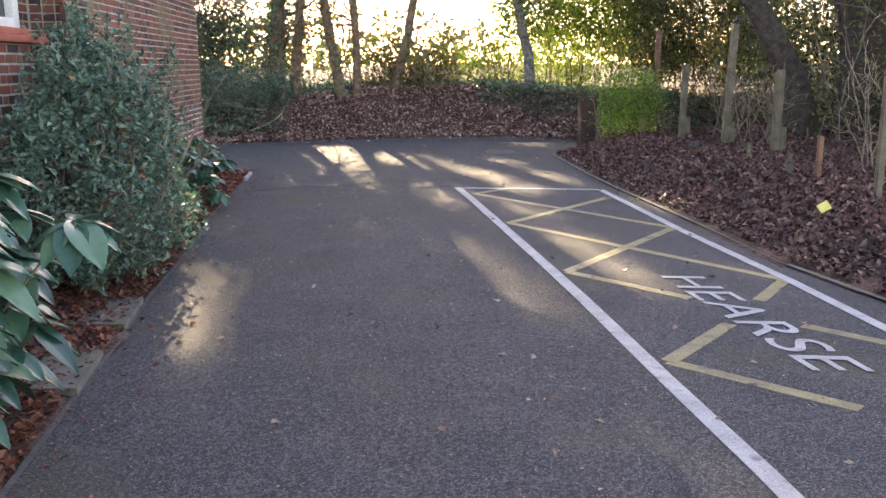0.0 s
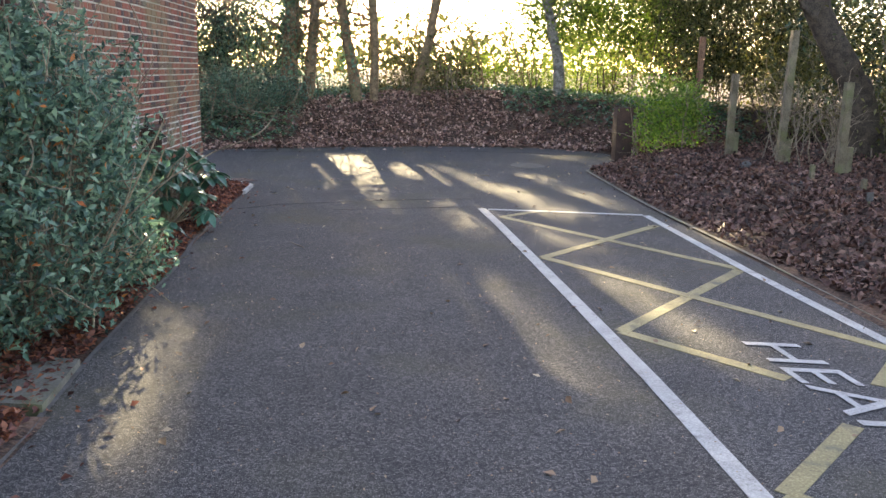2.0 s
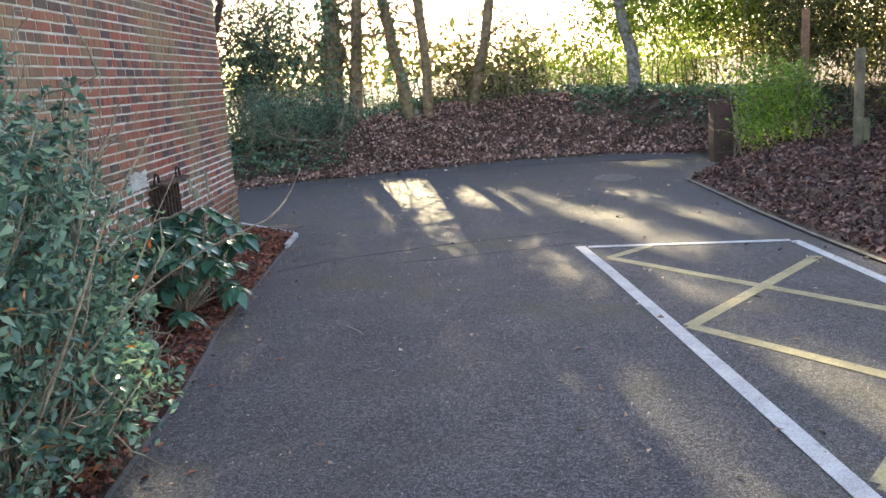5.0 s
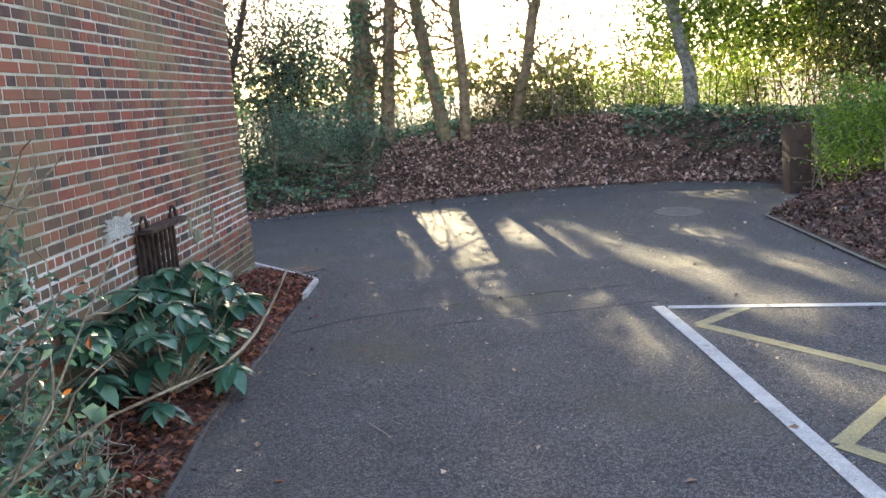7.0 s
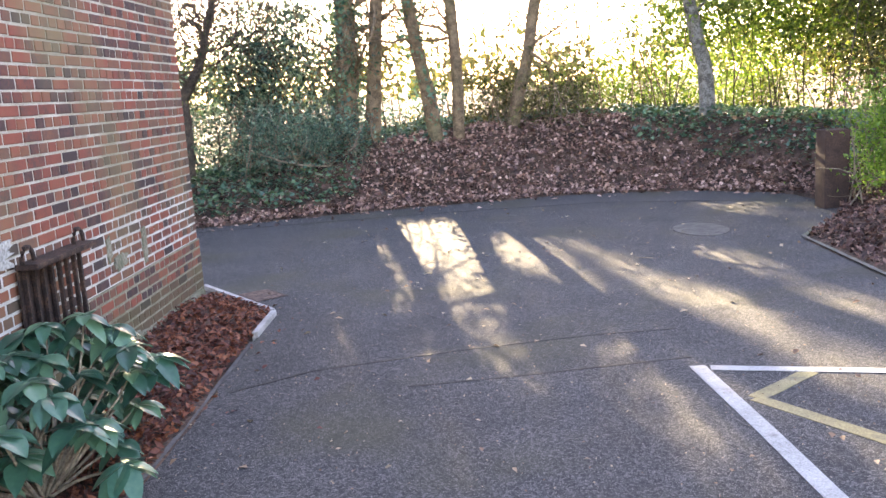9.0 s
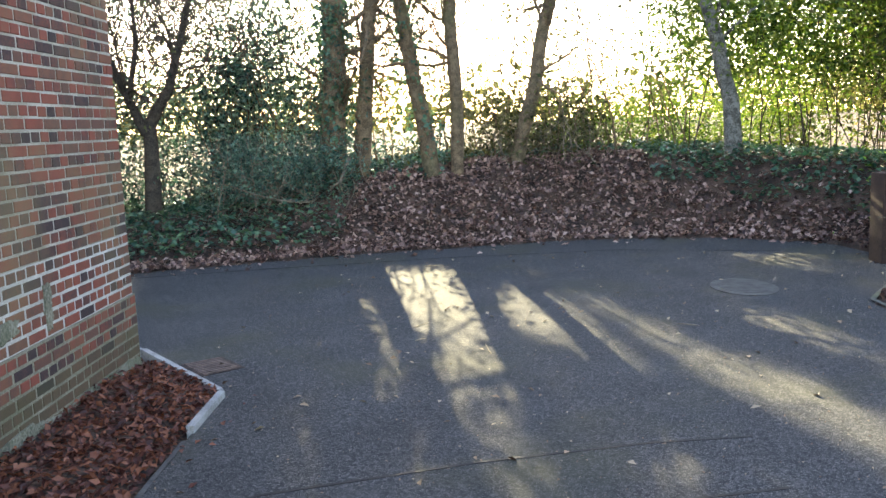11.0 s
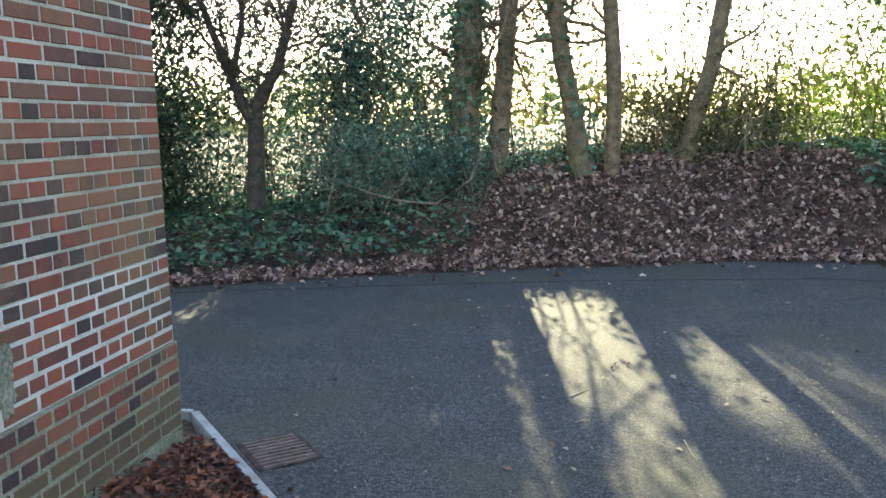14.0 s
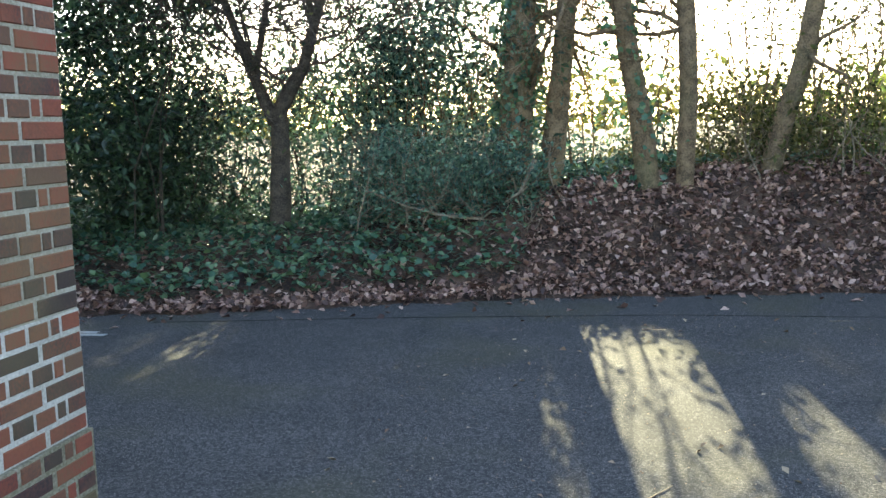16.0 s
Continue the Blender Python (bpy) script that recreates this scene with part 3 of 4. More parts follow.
post("bollard", 4.78, 15.35, 1.0, 0.31, brown_timber, "stout dark brown timber gatepost beside the drive", spur=False)
for x, y, top, m, lean in ((6.47, 16.14, 2.37, red_timber, (1, 0)), (6.12, 13.43, 1.66, timber, (1, 0)), (6.31, 11.87, 2.31, timber, (2, 0)), (6.61, 10.61, 1.57, timber, (0.5, 0))):
    post("fence_post", x, y, top, 0.105, m, "weathered wooden fence post with a concrete spur", lean)
post("stake", 5.61, 7.38, 0.81, 0.06, red_timber, "short sawn wooden stake in the bark bed", spur=False)
post("stake", 5.9, 8.7, 0.47, 0.06, timber, "short sawn wooden stake in the bark bed", spur=False)
post("stake", 5.85, 9.88, 0.51, 0.06, timber, "short sawn wooden stake in the bark bed", spur=False)
post("stake", 5.59, 6.09, 1.53, 0.07, timber, "tall green-stained wooden stake", spur=False)
tag = thing("plant_label", "yellow plastic plant label on a short stick", "label", at=(4.58, 5.36, height(4.58, 5.36)))
part("stick", box("stick", (-0.012, -0.008, -0.05), (0.012, 0.008, 0.14), timber), tag)
t2 = part("plate", box("plate", (-0.07, -0.004, -0.045), (0.07, 0.004, 0.045), tag_yellow, 0.003), tag)
t2.location, t2.rotation_euler = (0.02, -0.014, 0.16), (radians(-35), radians(-18), radians(20))

pl = thing("plant_label", "small grey plant label beside a stake", "label", at=(5.42, 7.72, height(5.42, 7.72)))
part("stick", box("stick", (-0.01, -0.008, -0.05), (0.01, 0.008, 0.1), timber), pl)
part("plate", box("plate", (-0.04, -0.0125, 0.07), (0.04, -0.0085, 0.17), worn_concrete, 0.002), pl)
for x, y, r in ((4.57, 11.38, 0.07), (5.41, 13.03, 0.12), (4, 8.19, 0.05), (5.55, 9.64, 0.08), (4.24, 12.43, 0.06), (5.61, 11.44, 0.09)):
    bm = bmesh.new()
    bmesh.ops.create_icosphere(bm, subdivisions=2, radius=r)
    for v in bm.verts:
        v.co *= 1 + 0.35 * noise.noise(v.co * 14 + Vector((x, y, 0)))
        v.co.z *= 0.7
    me = bpy.data.meshes.new("stone")
    bm.to_mesh(me), bm.free(), me.materials.append(worn_concrete)
    thing("stone", "rough grey stone lying in the bark bed", "stone", "stones in the bed", at=(x, y, height(x, y) + r * 0.3), mesh=me)
mark = thing("road_arrow", "worn white painted mark on the side road", "road marking")
for a, b in (((-5.48, 15.38), (-4.89, 15.41)), ((-5.5, 15.27), (-4.77, 15.34))):
    part("white_line", stripe("white_line", a, b, 0.07, 0.006, white_paint), mark)

# ---- trees ----
def tree(name, label, trunk, material, branches=8, length=2.2, depth=2, foliage=None, count=0, size=0.1, spread=0.3, ivy=0, first=0.45, crown="crown", forks=()):
    """A tree from its trunk's (x, y, z, radius) rows."""
    x0, y0, z0, _ = trunk[0]
    base = Vector((x0, y0, z0))
    fine = []
    for (a, b) in zip(trunk, trunk[1:]):
        for k in range(4):
            f = k / 4
            p = Vector(a[:3]).lerp(Vector(b[:3]), f) - base
            p += Vector((noise.noise(p * 0.9 + base), noise.noise(p * 0.9 - base), 0)) * 0.06
            fine.append((p, a[3] + (b[3] - a[3]) * f))
    fine.append((Vector(trunk[-1][:3]) - base, trunk[-1][3]))
    ob = thing(name, label, "tree", at=base)
    part("trunk", tubes("trunk", [[(fine[0][0] - Vector((0, 0, 0.3)), fine[0][1] * 1.4)] + fine], material, 10), ob)
    limbs = branching(fine, branches, length, depth, first=first)
    for more in forks:
        limb = [(Vector(p[:3]) - base, p[3]) for p in more]
        part("limb", tubes("limb", [limb], material, 8), ob)
        limbs += branching(limb, branches, length, depth, first=0.2)
    thick = [b for b in limbs if b[0][1] > 0.03]
    for b in thick:
        part("limb", tubes("limb", [b], material, 6), ob)
    tagged(part("twigwork", tubes("twigwork", [b for b in limbs if b[0][1] <= 0.03] or limbs[-1:], material, 4), ob), kind="stuff")
    if count:
        tagged(part(crown, leaves(crown, tips(limbs, count, spread), size, foliage, 1.2, hang=0.5), ob), kind="stuff")
    if ivy:
        i = rng.integers(0, len(fine), ivy)
        c = np.array([tuple(fine[k][0]) for k in i]) + rng.normal(0, 0.13, (ivy, 3)) * np.array([1, 1, 1.8])
        part("ivy", leaves("ivy", c, 0.08, leaf_ivy, 1.0, 0.8, up=(0, -1, 0.4)), ob, "climbing ivy")
    return ob


tree("ivy_clad_tree", "tall tree trunk thickly clad in dark ivy", [(-1.99, 19.39, 0.86, 0.219), (-1.94, 19.39, 2.17, 0.185), (-1.89, 19.39, 3.55, 0.168), (-1.81, 19.39, 7.35, 0.118)], bark, 14, 2.0, 1, leaf_dark, 1300, 0.09, 0.3, ivy=5200, first=0.3)
tree("woodland_tree", "bare leaning tree trunk on the leafy bank", [(-1.6, 19.39, 0.91, 0.143), (-1.44, 19.4, 2.18, 0.127), (-1.27, 19.4, 3.56, 0.11), (-0.98, 19.41, 7.38, 0.076)], bark, 20, 1.6, 2, leaf_olive, 420, 0.07, 0.22, first=0.42)
tree("woodland_tree", "bare leaning tree trunk on the leafy bank", [(-0.41, 19.42, 0.96, 0.136), (-0.64, 19.41, 2.36, 0.119), (-0.81, 19.41, 3.57, 0.102), (-1.23, 19.4, 7.37, 0.068)], bark, 20, 1.6, 2, leaf_olive, 420, 0.07, 0.22, ivy=700, first=0.42)
tree("woodland_tree", "slim upright tree trunk on the leafy bank", [(-0.02, 19.43, 0.96, 0.102), (-0.05, 19.43, 2.37, 0.102), (-0.05, 19.43, 3.58, 0.093), (0.03, 19.43, 7.41, 0.059)], bark, 20, 1.5, 2, leaf_olive, 420, 0.07, 0.22, first=0.42)
tree("woodland_tree", "slim tree leaning over the leafy bank", [(0.95, 19.9, 1.01, 0.127), (1.2, 19.91, 2.03, 0.11), (1.53, 19.92, 3.5, 0.102), (2.15, 19.94, 7.44, 0.06)], bark, 12, 1.2, 2, leaf_olive, 700, 0.09, 0.25)
tree("grey_barked_tree", "grey-barked tree forking above the ivy", [(4.34, 19.51, 0.96, 0.148), (4.32, 19.51, 1.92, 0.131), (4.09, 19.53, 2.8, 0.113), (3.78, 19.55, 3.67, 0.087), (3.15, 19.55, 7.08, 0.052)], bark_grey, 8, 2.2, 1, leaf_lime, 3000, 0.11, 0.35, first=0.5)
tree("forked_tree", "bare tree that forks low above the ivy", [(-4.61, 18.64, 0.35, 0.135), (-4.63, 18.64, 1.14, 0.118), (-4.61, 18.64, 1.86, 0.101), (-4.24, 18.64, 2.37, 0.072), (-3.96, 18.64, 3.19, 0.055), (-3.67, 18.64, 4.24, 0.038), (-3.34, 18.64, 5.84, 0.021)], bark_dark, 20, 2.2, 2, leaf_olive, 2500, 0.07, 0.25, first=0.42,
     forks=([(-4.65, 18.64, 1.73, 0.084), (-4.89, 18.64, 2.28, 0.063), (-5.13, 18.64, 2.92, 0.05), (-5.55, 18.59, 4.21, 0.029), (-5.72, 18.53, 5.44, 0.017)], [(-4.87, 18.64, 2.24, 0.05), (-4.72, 18.7, 3.01, 0.038), (-4.74, 18.75, 4.39, 0.025), (-4.54, 18.75, 5.54, 0.013)]))


CANOPY_Y = 45


def clumps(name, label, boxes, count, size, material, spread=0.35, n_clumps=60, category="bush", tilt=1.1, aspect=0.5, gaps=(), kind="", stems=0, stem_mat=None, hang=0.3, holes=()):
    """Undergrowth: leaves in uneven clumps inside boxes (x0, y0, z0, x1, y1, z1), with twigs through them."""
    cs = []
    for b in boxes:
        lo, hi = np.array(b[:3]), np.array(b[3:])
        cs.append(lo + rng.uniform(0, 1, (n_clumps, 3)) * (hi - lo))
    cs = np.concatenate(cs)
    for g in gaps:
        lo, hi = np.array(g[:3]), np.array(g[3:])
        cs = cs[~((cs > lo) & (cs < hi)).all(1)]
    pick = rng.integers(0, len(cs), count)
    rad = rng.uniform(0.5, 1.4, len(cs)) * spread
    pts = cs[pick] + rng.normal(0, 1, (count, 3)) * rad[pick][:, None] * np.array([1, 1, 0.8])
    for g in holes:
        lo, hi = np.array(g[:3]), np.array(g[3:])
        mid, half = (lo + hi) / 2, (hi - lo) / 2
        along_ray = (pts[:, 1] - CANOPY_Y)[:, None] * np.array([0.133, 0.0, -0.332])
        q = ((pts + along_ray - mid) / half + rng.normal(0, 0.12, pts.shape)) ** 2
        pts = pts[q[:, 0] + q[:, 2] > 1]
        count = len(pts)
    base = Vector((float(np.mean(cs[:, 0])), float(np.mean(cs[:, 1])), 0))
    base.z = height(base.x, base.y)
    ground_z = np.array([height(p[0], p[1]) for p in pts]) if count < 30000 else np.full(count, -9.0)
    pts = pts[pts[:, 2] > ground_z + 0.02]
    ob = thing(name, label, category, at=base, kind=kind)
    part("foliage", leaves("foliage", pts - np.array(base), size, material, tilt, aspect, hang=hang), ob)
    if stems:
        ls = []
        for c in cs[rng.integers(0, len(cs), stems)]:
            x, y = c[0] + rng.normal(0, 0.3), c[1] + rng.normal(0, 0.2)
            z = height(x, y) - 0.05
            a = Vector((x, y, z)) - base
            e = Vector(c) - base
            ls.append(wander(a, e - a, (e - a).length * 1.15, 0.013, 0.003, 6, 0.16, 0.02))
            ls += branching(ls[-1], 3, 0.5, 0)
        tagged(part("stemwork", tubes("stemwork", ls, stem_mat or twig, 4), ob), kind="stuff")
    return ob


SUNGAP = ((-2.7, 17.6, 1.3, 0.1, 25.5, 3.9), (-3.7, 17.6, 1.3, -2.6, 25.5, 2.2))
# undergrowth behind the trunks
clumps("undergrowth", "tangled evergreen undergrowth behind the bank", [(-4.14, 19.66, 0.64, -0.65, 21.27, 3.48)], 17000, 0.08, leaf_grey, 0.36, 120, stems=70, gaps=SUNGAP)
clumps("undergrowth", "low scrub with dull green leaves behind the bank", [(-0.81, 19.84, 0.83, 2.39, 21.35, 1.96)], 7000, 0.08, leaf_olive, 0.3, 120, stems=70, gaps=SUNGAP)
clumps("hedge", "sunlit yellow-green scrub beyond the bank", [(1.77, 20.95, 0.83, 6.6, 23.55, 2.09)], 17000, 0.08, leaf_lime, 0.4, 120, stems=40, stem_mat=twig)
clumps("evergreen_thicket", "dark dense evergreen thicket at the road's side", [(-12, 16.7, 0.2, -6.3, 18.6, 5.6), (-7.67, 17.98, 0.21, -5.67, 19.65, 5.49)], 56000, 0.1, leaf_dark, 0.42, 190, stems=40, stem_mat=bark_dark)
clumps("evergreen_thicket", "dark evergreen thicket behind the forked tree", [(-7.72, 19.54, 0.21, -2.31, 21.25, 2.44)], 20000, 0.085, leaf_grey, 0.4, 150, stems=90, stem_mat=bark_dark)
clumps("bramble_mound", "grey-green bramble mound under the ivy-clad tree", [(-3.56, 18.43, 0.4, -1.7, 19.21, 1.45)], 9000, 0.06, leaf_grey, 0.26, 80, stems=90)
# crowns on the right
clumps("laurel_tree", "tall laurel with backlit yellow-green leaves", [(3.72, 19.53, 2.09, 7.83, 21.22, 5.77)], 31000, 0.105, leaf_lime, 0.42, 170, category="tree", stems=24, stem_mat=bark_dark)
clumps("conifer", "drooping brown-green conifer above the bark bed", [(6.48, 17.01, 1.57, 9.75, 18.78, 5.83)], 36000, 0.11, leaf_olive, 0.38, 170, category="tree", aspect=0.25, stems=24, stem_mat=bark_dark, hang=1.5)
clumps("evergreen_bush", "bright green evergreen bush beside the gatepost", [(5.14, 14.75, 0.46, 6.13, 15.72, 1.47)], 5000, 0.07, leaf_backlit, 0.22, 40, stems=20)
clumps("undergrowth", "mixed scrub and ivy behind the fence posts", [(7.8, 7.45, 0.36, 10.23, 17.05, 3.2)], 20000, 0.095, leaf_olive, 0.4, 150, stems=160)
clumps("evergreen_tree", "dark evergreen crown over the fence", [(8.6, 5, 0.9, 13, 20, 7.4)], 26000, 0.14, leaf_dark, 0.5, 170, category="tree", stems=16, stem_mat=bark_dark)
tree("leaning_tree", "thick dark leaning tree trunk behind the fence", [(8.13, 12.43, 0.27, 0.274), (7.78, 12.55, 1.45, 0.238), (7.08, 12.71, 2.66, 0.211), (6.73, 12.8, 5.16, 0.184)], bark_dark, 6, 1.6, 1)
tree("old_tree", "massive dark tree trunk behind the fence", [(8.72, 11.72, 0.27, 0.504), (8.63, 11.74, 1.82, 0.44), (8.37, 11.78, 3.22, 0.385), (8.28, 11.8, 6.64, 0.321)], bark_dark, 6, 1.8, 1)
# high leaf crown, out of view, added to shade the drive
clumps("high_crown", "unseen thin leaf crown added high above the bank for shade", [(-7.2, 19.16, 4.4, 7.01, 21.33, 8.21)], 2200, 0.09, leaf_olive, 0.4, 160, category="tree")
clumps("evergreen_tree", "thin leafy crown behind the forked tree", [(-7.9, 20.19, 2.08, -2.64, 22.29, 5.76)], 8000, 0.08, leaf_grey, 0.45, 160, category="tree", stems=26, stem_mat=bark_dark)
def gap(x, y, half_width, half_length):
    """The gap cut in the added, unseen canopy through which the low sun reaches a patch of the drive."""
    px, pz = x - (CANOPY_Y - y) * 0.133, (CANOPY_Y - y) * 0.332
    return (px - half_width, 35, pz - half_length * 0.33, px + half_width, 60, pz + half_length * 0.33)


GAPS = [gap(*g) for g in ((-0.45, 14.9, 0.52, 1.5), (-0.22, 13.2, 0.5, 1.7), (-0.14, 11.9, 0.38, 1.1), (0.12, 10.7, 0.48, 1.2), (0.3, 9.6, 0.3, 0.6), (-1.22, 14.6, 0.16, 0.8), (-1.03, 13.6, 0.22, 0.9), (-0.9, 12.2, 0.32, 1.2), (-0.7, 10.7, 0.38, 1.4), (1.3, 13.6, 0.13, 0.6), (1.5, 12.3, 0.16, 0.6), (2.6, 12.4, 0.3, 0.8),
                          (0.7, 13.3, 0.34, 1.1), (-2.35, 14.9, 0.28, 0.8), (-2.1, 13.3, 0.17, 0.5), (-4.0, 15.0, 0.45, 0.7), (1.0, 12.0, 0.17, 0.7), (1.8, 11.2, 0.3, 0.7), (3.7, 16.2, 0.55, 0.7), (1.15, 9.3, 0.3, 0.8),
                          (1.05, 8.2, 0.26, 0.9), (2.1, 10.6, 0.3, 1.1), (1.06, 5.3, 0.26, 0.9), (1.25, 3.8, 0.3, 0.9), (-1.05, 3.3, 0.22, 1.1), (-1.22, 4.3, 0.16, 0.5), (2.34, 9.15, 0.38, 0.61), (2.96, 10.29, 0.33, 1.06),
                          (1.89, 7.47, 0.3, 0.76), (2.16, 5.48, 0.4, 0.76), (2.22, 4.12, 0.36, 0.68), (3.73, 7.35, 0.38, 0.91), (-1.43, 6.8, 0.17, 0.6))]
# Unseen canopy added to shade the drive; GAPS let its sun patches through.
clumps("tall_tree", "unseen leaf canopy added to shade the drive, with gaps for sun patches", [(-13.5, 43.5, 8.2, -0.2, 46.5, 17.5)], 46000, 0.32, leaf_olive, 0.9, 150, category="tree", stems=14, stem_mat=bark_dark, holes=GAPS)
clumps("sapling", "thin leafy sapling with sunlit gaps", [(-2.6, 19.79, 2.6, -1.2, 20.76, 4.4)], 900, 0.07, leaf_olive, 0.35, 30, category="tree", stems=16, stem_mat=bark)
clumps("sapling", "thin twiggy sapling against the bright sky", [(0.76, 20.33, 2.35, 3.83, 21.92, 5.53)], 4600, 0.075, leaf_olive, 0.4, 80, gaps=SUNGAP, category="tree", stems=46, stem_mat=bark)
clumps("far_woods", "distant wood beyond the field", [(-70, 80, 1, 70, 95, 5)], 9000, 0.9, leaf_olive, 2.0, 260, category="woods", kind="stuff")
clumps("sapling", "thin leafy sapling between the bare trunks", [(-0.72, 20.26, 1.98, 1.44, 21.85, 4.7)], 1500, 0.065, leaf_olive, 0.45, 60, category="tree", stems=26, stem_mat=bark)
clumps("sapling", "thin leafy sapling beside the ivy-clad tree", [(-4.03, 19.92, 2.12, -1.85, 21.26, 4.83)], 3000, 0.075, leaf_grey, 0.4, 80, gaps=SUNGAP, category="tree", stems=26, stem_mat=bark)
clumps("evergreen_tree", "dense olive-green crown behind the laurel", [(6.01, 19.42, 1.29, 12.05, 23.07, 7.06)], 30000, 0.12, leaf_olive, 0.5, 170, category="tree", stems=20, stem_mat=bark_dark)

# ---- ivy and litter on the bank ----
def scatter(name, label, n, where, size, material, lift=0.02, tilt=0.35, aspect=0.6, x=(-10, 8), y=(13.5, 23), fold=0.25):
    p = np.stack([rng.uniform(*x, n), rng.uniform(*y, n)], 1)
    keep = [where(a, b) for a, b in p]
    p = p[np.array(keep, bool)]
    c = np.array([(a, b, max(height(a, b), 0.0) + rng.uniform(0.005, lift)) for a, b in p])
    return thing(name, label, "leaves", kind="stuff", mesh=leaves(name, c, size, material, tilt, aspect, fold))


def ivy_here(a, b):
    d = b - along(FAR, a)
    q = noise.noise(Vector((a * 1.1, b * 1.1, 5))) * 0.7
    if a < -2.2 + 0.55 * d + 0.8 * q:
        return d > 0.45 + 0.4 * q + 0.3 * max(0, -5.2 - a) and d < 5.5
    if a > 3.0:
        return d > 1.4 + 0.6 * q - (a - 3.0) * 0.25 and d < 4
    return 2.5 + 0.5 * q < d < 3.2


def bank_here(a, b):
    return 0.0 < b - along(FAR, a) < 4.5


scatter("ivy_carpet", "glossy dark ivy trailing over the bank", 60000, ivy_here, 0.085, leaf_ivy, 0.16, 0.45, 0.85, (-10, 8), (13.5, 24), 0.15)
scatter("leaf_litter", "brown fallen leaves thick on the bank", 100000, lambda a, b: bank_here(a, b) and (not ivy_here(a, b) or rng.random() < 0.15), 0.08, dead_leaf, 0.06, 0.75, 0.7, (-10, 8), (13.5, 23))
scatter("leaf_litter", "rusty brown bark and leaves over the bed", 52000, lambda a, b: a > along(RIGHT, b, 1) + 0.04 and rng.random() < 1.3 - 0.2 * (a - along(RIGHT, b, 1)), 0.075, bark_chip, 0.07, 0.9, 0.5, (3.4, 8.5), (-1, 17))
scatter("leaf_litter", "russet fallen leaves in the bed by the wall", 26000, lambda a, b: -2.43 < a < along(LEFT, b, 1) - 0.02, 0.055, red_leaf, 0.04, 0.5, 0.55, (-2.45, -1.2), (-2.5, 11.9))
scatter("fallen_leaves", "scattered pale fallen leaves on the tarmac", 420, lambda a, b: along(LEFT, b, 1) < a < along(RIGHT, b, 1), 0.052, pale_leaf, 0.012, 0.3, 0.6, (-2, 5), (-2.5, 16.8))

scatter("road_grit", "tiny pale leaf scraps and grit on the tarmac", 6000, lambda a, b: along(LEFT, b, 1) < a < along(RIGHT, b, 1), 0.015, pale_leaf, 0.008, 0.3, 0.6, (-2, 5), (-2.5, 16.8))
scatter("fallen_leaves", "brown leaves drifted along the drive's edge", 900, lambda a, b: 0 < a - along(LEFT, b, 1) < abs(rng.normal(0, 0.25)), 0.05, red_leaf, 0.012, 0.3, 0.6, (-2, 0), (-2.5, 11.5))
scatter("fallen_leaves", "brown leaves spilling from the bank onto the road", 2600, lambda a, b: 0 < along(FAR, a) - b < abs(rng.normal(0, 0.3)), 0.09, dead_leaf, 0.015, 0.35, 0.65, (-10, 4.7), (13.5, 18.2))
for x, y, w, ln in ((-1.31, 3.69, 70, 0.35), (-0.5, 6.86, 120, 0.3), (-0.41, 12.42, 40, 0.3), (0.18, 11.94, 100, 0.25), (-0.47, 16.14, 15, 0.9), (1.02, 16.66, 10, 0.8), (-0.44, 12.88, 60, 0.22), (1.89, 12.62, 150, 0.3)):
    d = Vector((math.cos(radians(w)), math.sin(radians(w)), 0))
    thing("twig", "small bare twig lying on the tarmac", "twig", "twigs on the drive", at=(x, y, 0.005), mesh=tubes("twig", [[(p, r) for p, r in wander((0, 0, 0), d, ln, 0.0045, 0.002, 5, 0.06, 0.0)]], twig, 5))

# ---- shrubs by the wall ----
def shrub(name, label, centre, radii, count, size, material, stems=40, aspect=0.45, orange=0):
    c, r = np.array(centre), np.array(radii)
    u = rng.normal(0, 1, (count, 3))
    u /= np.linalg.norm(u, axis=1)[:, None]
    k = 1 + 0.42 * np.array([noise.noise(Vector(v) * 2.6 + Vector(centre)) + 0.7 * noise.noise(Vector(v) * 7) for v in u])
    p = u * r * (k * rng.uniform(0.5, 1.0, count) ** 0.5)[:, None]
    shoots = p[rng.integers(0, count, count // 180)]
    for e in shoots[shoots[:, 2] > -0.3 * r[2]]:
        d = e / (np.linalg.norm(e) + 1e-6) + rng.normal(0, 0.3, 3) + np.array([0.0, 0.0, 0.5])
        p = np.concatenate([e + d * rng.uniform(0.05, 0.24, 26)[:, None] + rng.normal(0, 0.025, (26, 3)), p])
    p = p[(p[:, 2] + c[2] > 0.1) & (p[:, 0] + c[0] > -2.39)]
    ob = thing(name, label, "shrub", at=(c[0], c[1], 0.06))
    p[:, 2] += c[2] - 0.06
    cut = len(p) - orange
    part("foliage", leaves("foliage", p[:cut], size, material, 1.0, aspect, hang=0.2), ob)
    if orange:
        part("withered_leaves", leaves("withered_leaves", p[cut:], size, pale_orange, 1.0, aspect), ob, "orange withered leaves")
    ls = []
    for e in p[rng.integers(0, len(p), stems)]:
        a = Vector((e[0] * 0.25 + rng.normal(0, 0.1), e[1] * 0.35, -0.06))
        ls.append(wander(a, Vector(e) - a, (Vector(e) - a).length * 1.08, 0.011, 0.003, 6, 0.12, 0.02))
        ls += branching(ls[-1], 2, 0.35, 0)
    tagged(part("stemwork", tubes("stemwork", ls, twig, 4), ob), kind="stuff")
    return ob


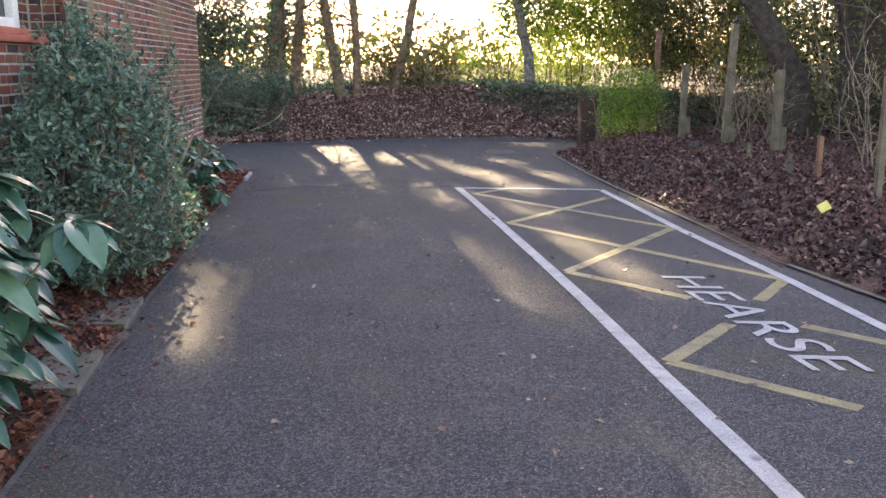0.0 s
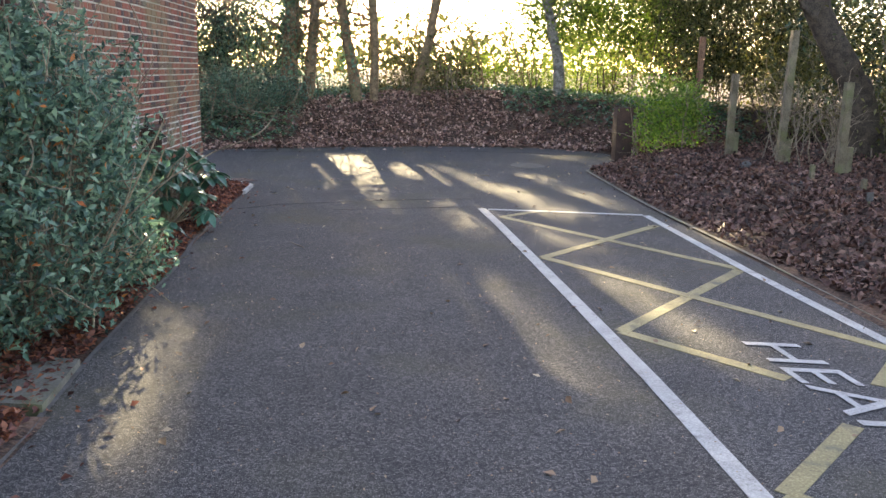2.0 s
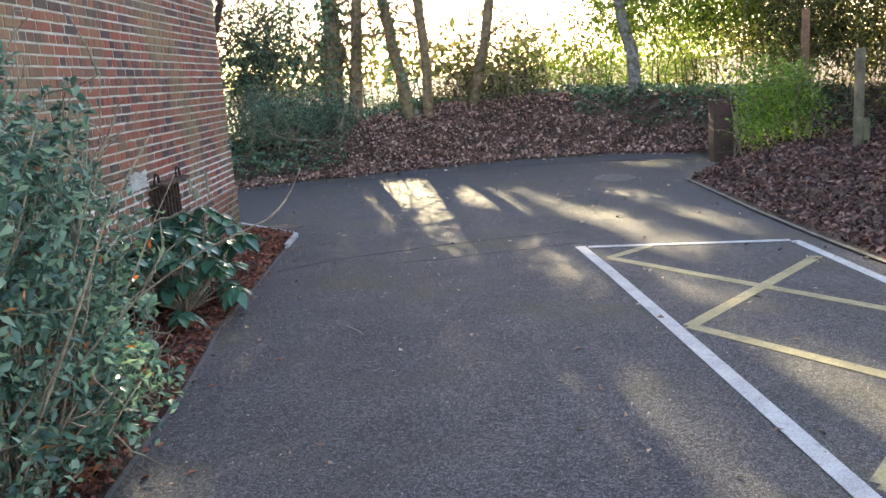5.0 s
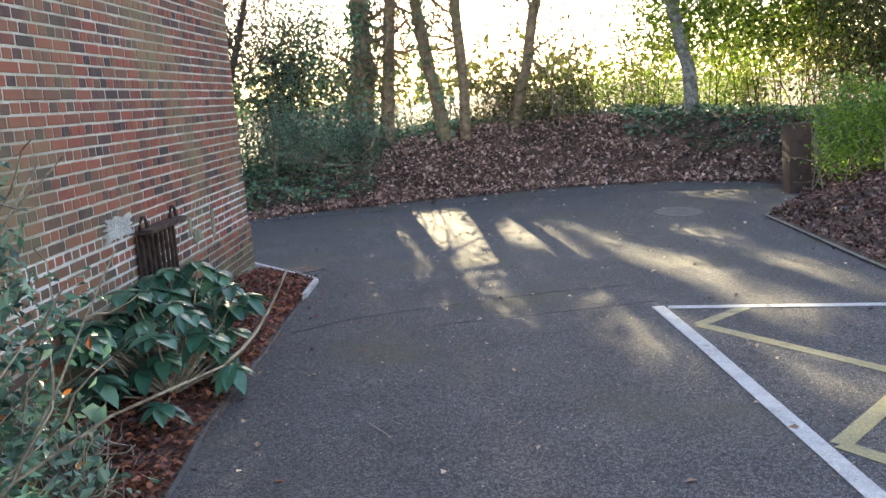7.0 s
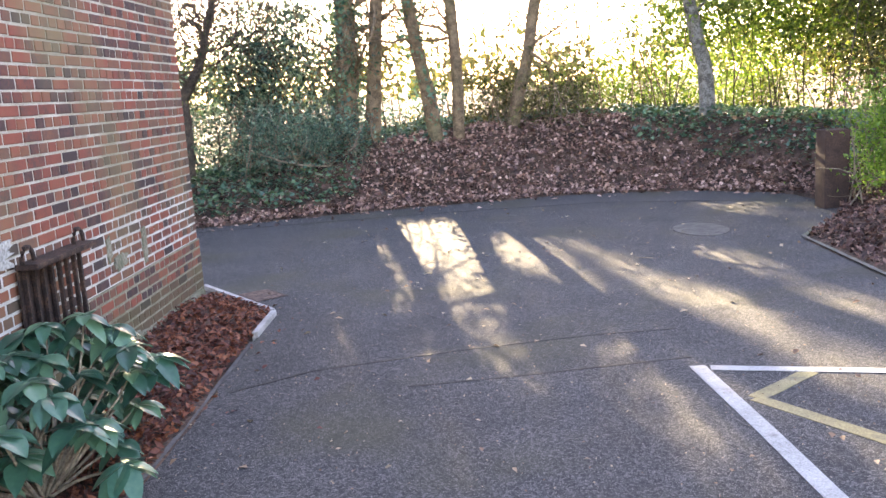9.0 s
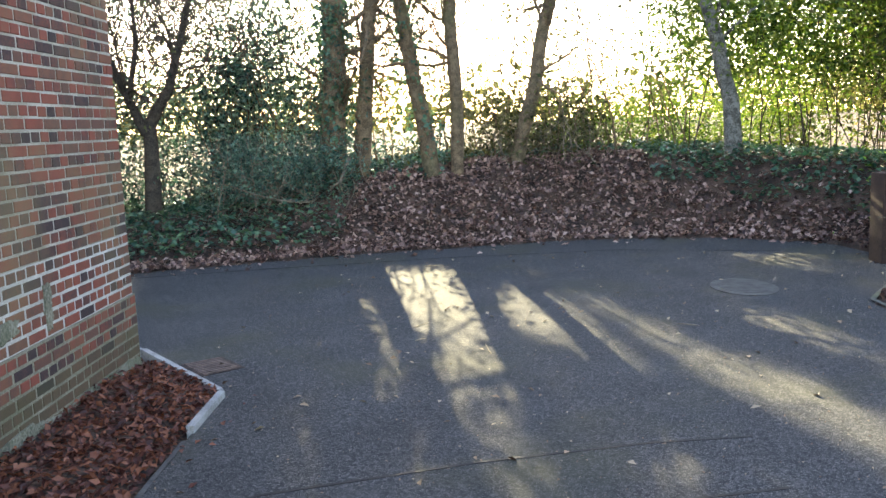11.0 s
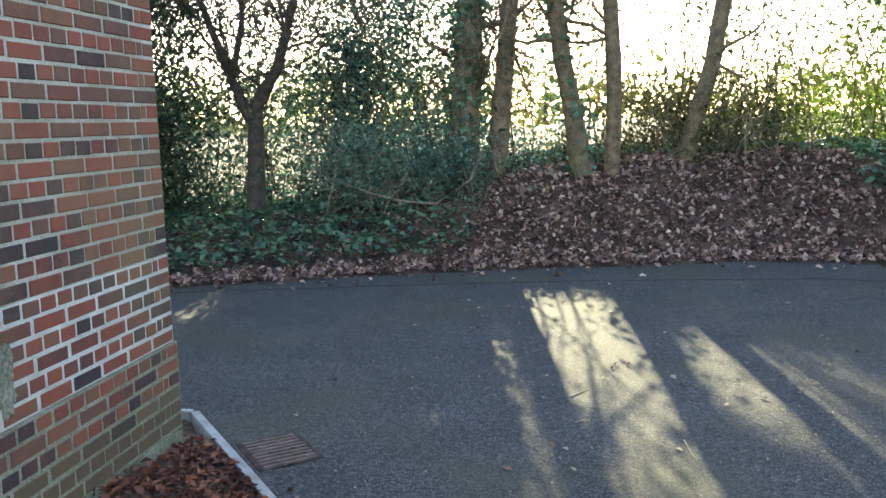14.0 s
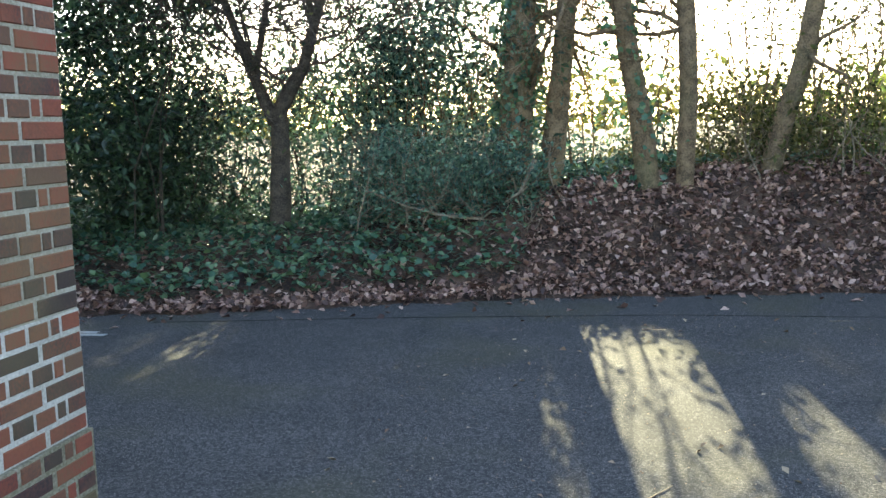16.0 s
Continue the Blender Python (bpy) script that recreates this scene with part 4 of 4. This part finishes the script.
pale_orange = mat("withered_orange_leaf", [(0.3, (0.3, 0.09, 0.03)), (0.7, (0.5, 0.2, 0.08))], 5.0, 0.6, 0.0, 60.0, "island", leafy=0.3)
shrub("evergreen_shrub", "large small-leaved grey-green shrub against the brick wall", (-1.94, 4.4, 0.8), (0.62, 1.3, 0.98), 19000, 0.06, leaf_grey, 130, orange=240)

shrub("evergreen_shrub", "upright grey-green shrub pressed against the brick wall", (-2.18, 5.0, 0.95), (0.3, 0.65, 1.0), 8000, 0.06, leaf_grey, 70, orange=90)


def ribbed_shrub(name, label, at, reach, count, size):
    """A shrub of stiff long drooping leaves in whorls on woody stems."""
    ob = thing(name, label, "shrub", at=at)
    vs, fs, ls = [], [], []
    for _ in range(count // 9):
        d = Vector((rng.uniform(-1.6, 1.6) * reach[0], rng.uniform(-1.6, 1.6) * reach[1], reach[2] * rng.uniform(0.2, 1.0)))
        ls.append(wander((0, 0, -0.05), d, d.length, 0.012, 0.005, 5, 0.1, 0.02))
        end = ls[-1][-1][0]
        for k in range(9):
            w = 2.4 * k + rng.uniform(-0.4, 0.4)
            out = Vector((math.cos(w), math.sin(w), rng.uniform(-0.35, 0.5))).normalized()
            side = out.cross(Vector((0, 0, 1))).normalized()
            ln, o = size * rng.uniform(0.7, 1.2), len(vs)
            for i in range(6):
                f = i / 5
                wid = ln * 0.3 * math.sin(math.pi * (0.08 + 0.9 * f)) ** 0.8
                mid = end + out * ln * f - Vector((0, 0, 1)) * ln * (0.5 * f * f + 0.12 * f)
                for s in (-1, -0.5, 0, 0.5, 1):
                    vs.append(mid + side * wid * s + Vector((0, 0, ln * (0.06 * abs(s) + (0.018 if abs(s) == 0.5 else 0)))))
            fs += [(o + 5 * i + j, o + 5 * i + j + 1, o + 5 * i + j + 6, o + 5 * i + j + 5) for i in range(5) for j in range(4)]
    part("leaves", mesh_of("leaves", vs, fs, leaf_rib, True), ob)
    tagged(part("stemwork", tubes("stemwork", ls, twig, 5), ob), kind="stuff")
    return ob


ribbed_shrub("ribbed_leaf_shrub", "glossy shrub with long deeply ribbed drooping leaves", (-1.66, 1.0, 0.04), (0.13, 0.28, 1.36), 1350, 0.22)
ribbed_shrub("ribbed_leaf_shrub", "low glossy evergreen shrub below the iron grille", (-1.98, 7.75, 0.06), (0.24, 0.44, 0.74), 700, 0.15)
for x, y, n in ((-1.95, 6.05, 200), (-1.72, 5.75, 170), (-2.12, 6.35, 110)):
    shrub("low_shrub", "low sprawling broad-leaved green shrub among fallen leaves", (x, y, 0.12), (0.3, 0.34, 0.26), n, 0.085, leaf_grey, 16, 0.6)

# bare twiggy bushes behind the fence
for x, y, h in ((6.95, 8.35, 1.9), (6.8, 11.49, 1.3), (6.72, 12.73, 1.5), (7.12, 7.07, 1.6)):
    z = height(x, y)
    ob = thing("bare_bush", "leafless pale twiggy bush behind the bark bed", "bush", "bare bushes", at=(x, y, z))
    ls = []
    for _ in range(12):
        ls.append(wander((rng.normal(0, 0.15), rng.normal(0, 0.15), -0.05), (rng.normal(0, 0.35), rng.normal(0, 0.3), 1), h * rng.uniform(0.6, 1.1), 0.013, 0.004, 7, 0.13, 0.03))
        ls += branching(ls[-1], 4, 0.5, 0)
    tagged(part("twigwork", tubes("twigwork", ls, twig, 4), ob), kind="stuff")
# bare fallen branch low on the bank
fb = thing("fallen_branch", "bare pale fallen branch lying on the ivy", "branch", at=(-2.41, 18.32, height(-2.41, 18.32)))
bl = [(Vector(p), r) for p, r in (((0.75, 0.5, 0.75), 0.03), ((0.62, 0.3, 0.4), 0.028), ((0.2, 0.15, 0.13), 0.024), ((-0.2, 0.1, 0.16), 0.02), ((-0.6, 0.05, 0.27), 0.014), ((-1.05, 0.0, 0.45), 0.007))]
part("bough", tubes("boughs", [bl] + branching(bl, 9, 0.55, 1), twig, 5), fb)

# ---- single bricks, nearest last ----
for size, c, z, proud, tall in singles:
    ob = part("brick", (mossy_shapes if z < 0.34 else shapes)[size], core)
    ob.location = (WX + proud, c, z)
    ob.scale = (1.0, (1 + tall) / 2, tall)
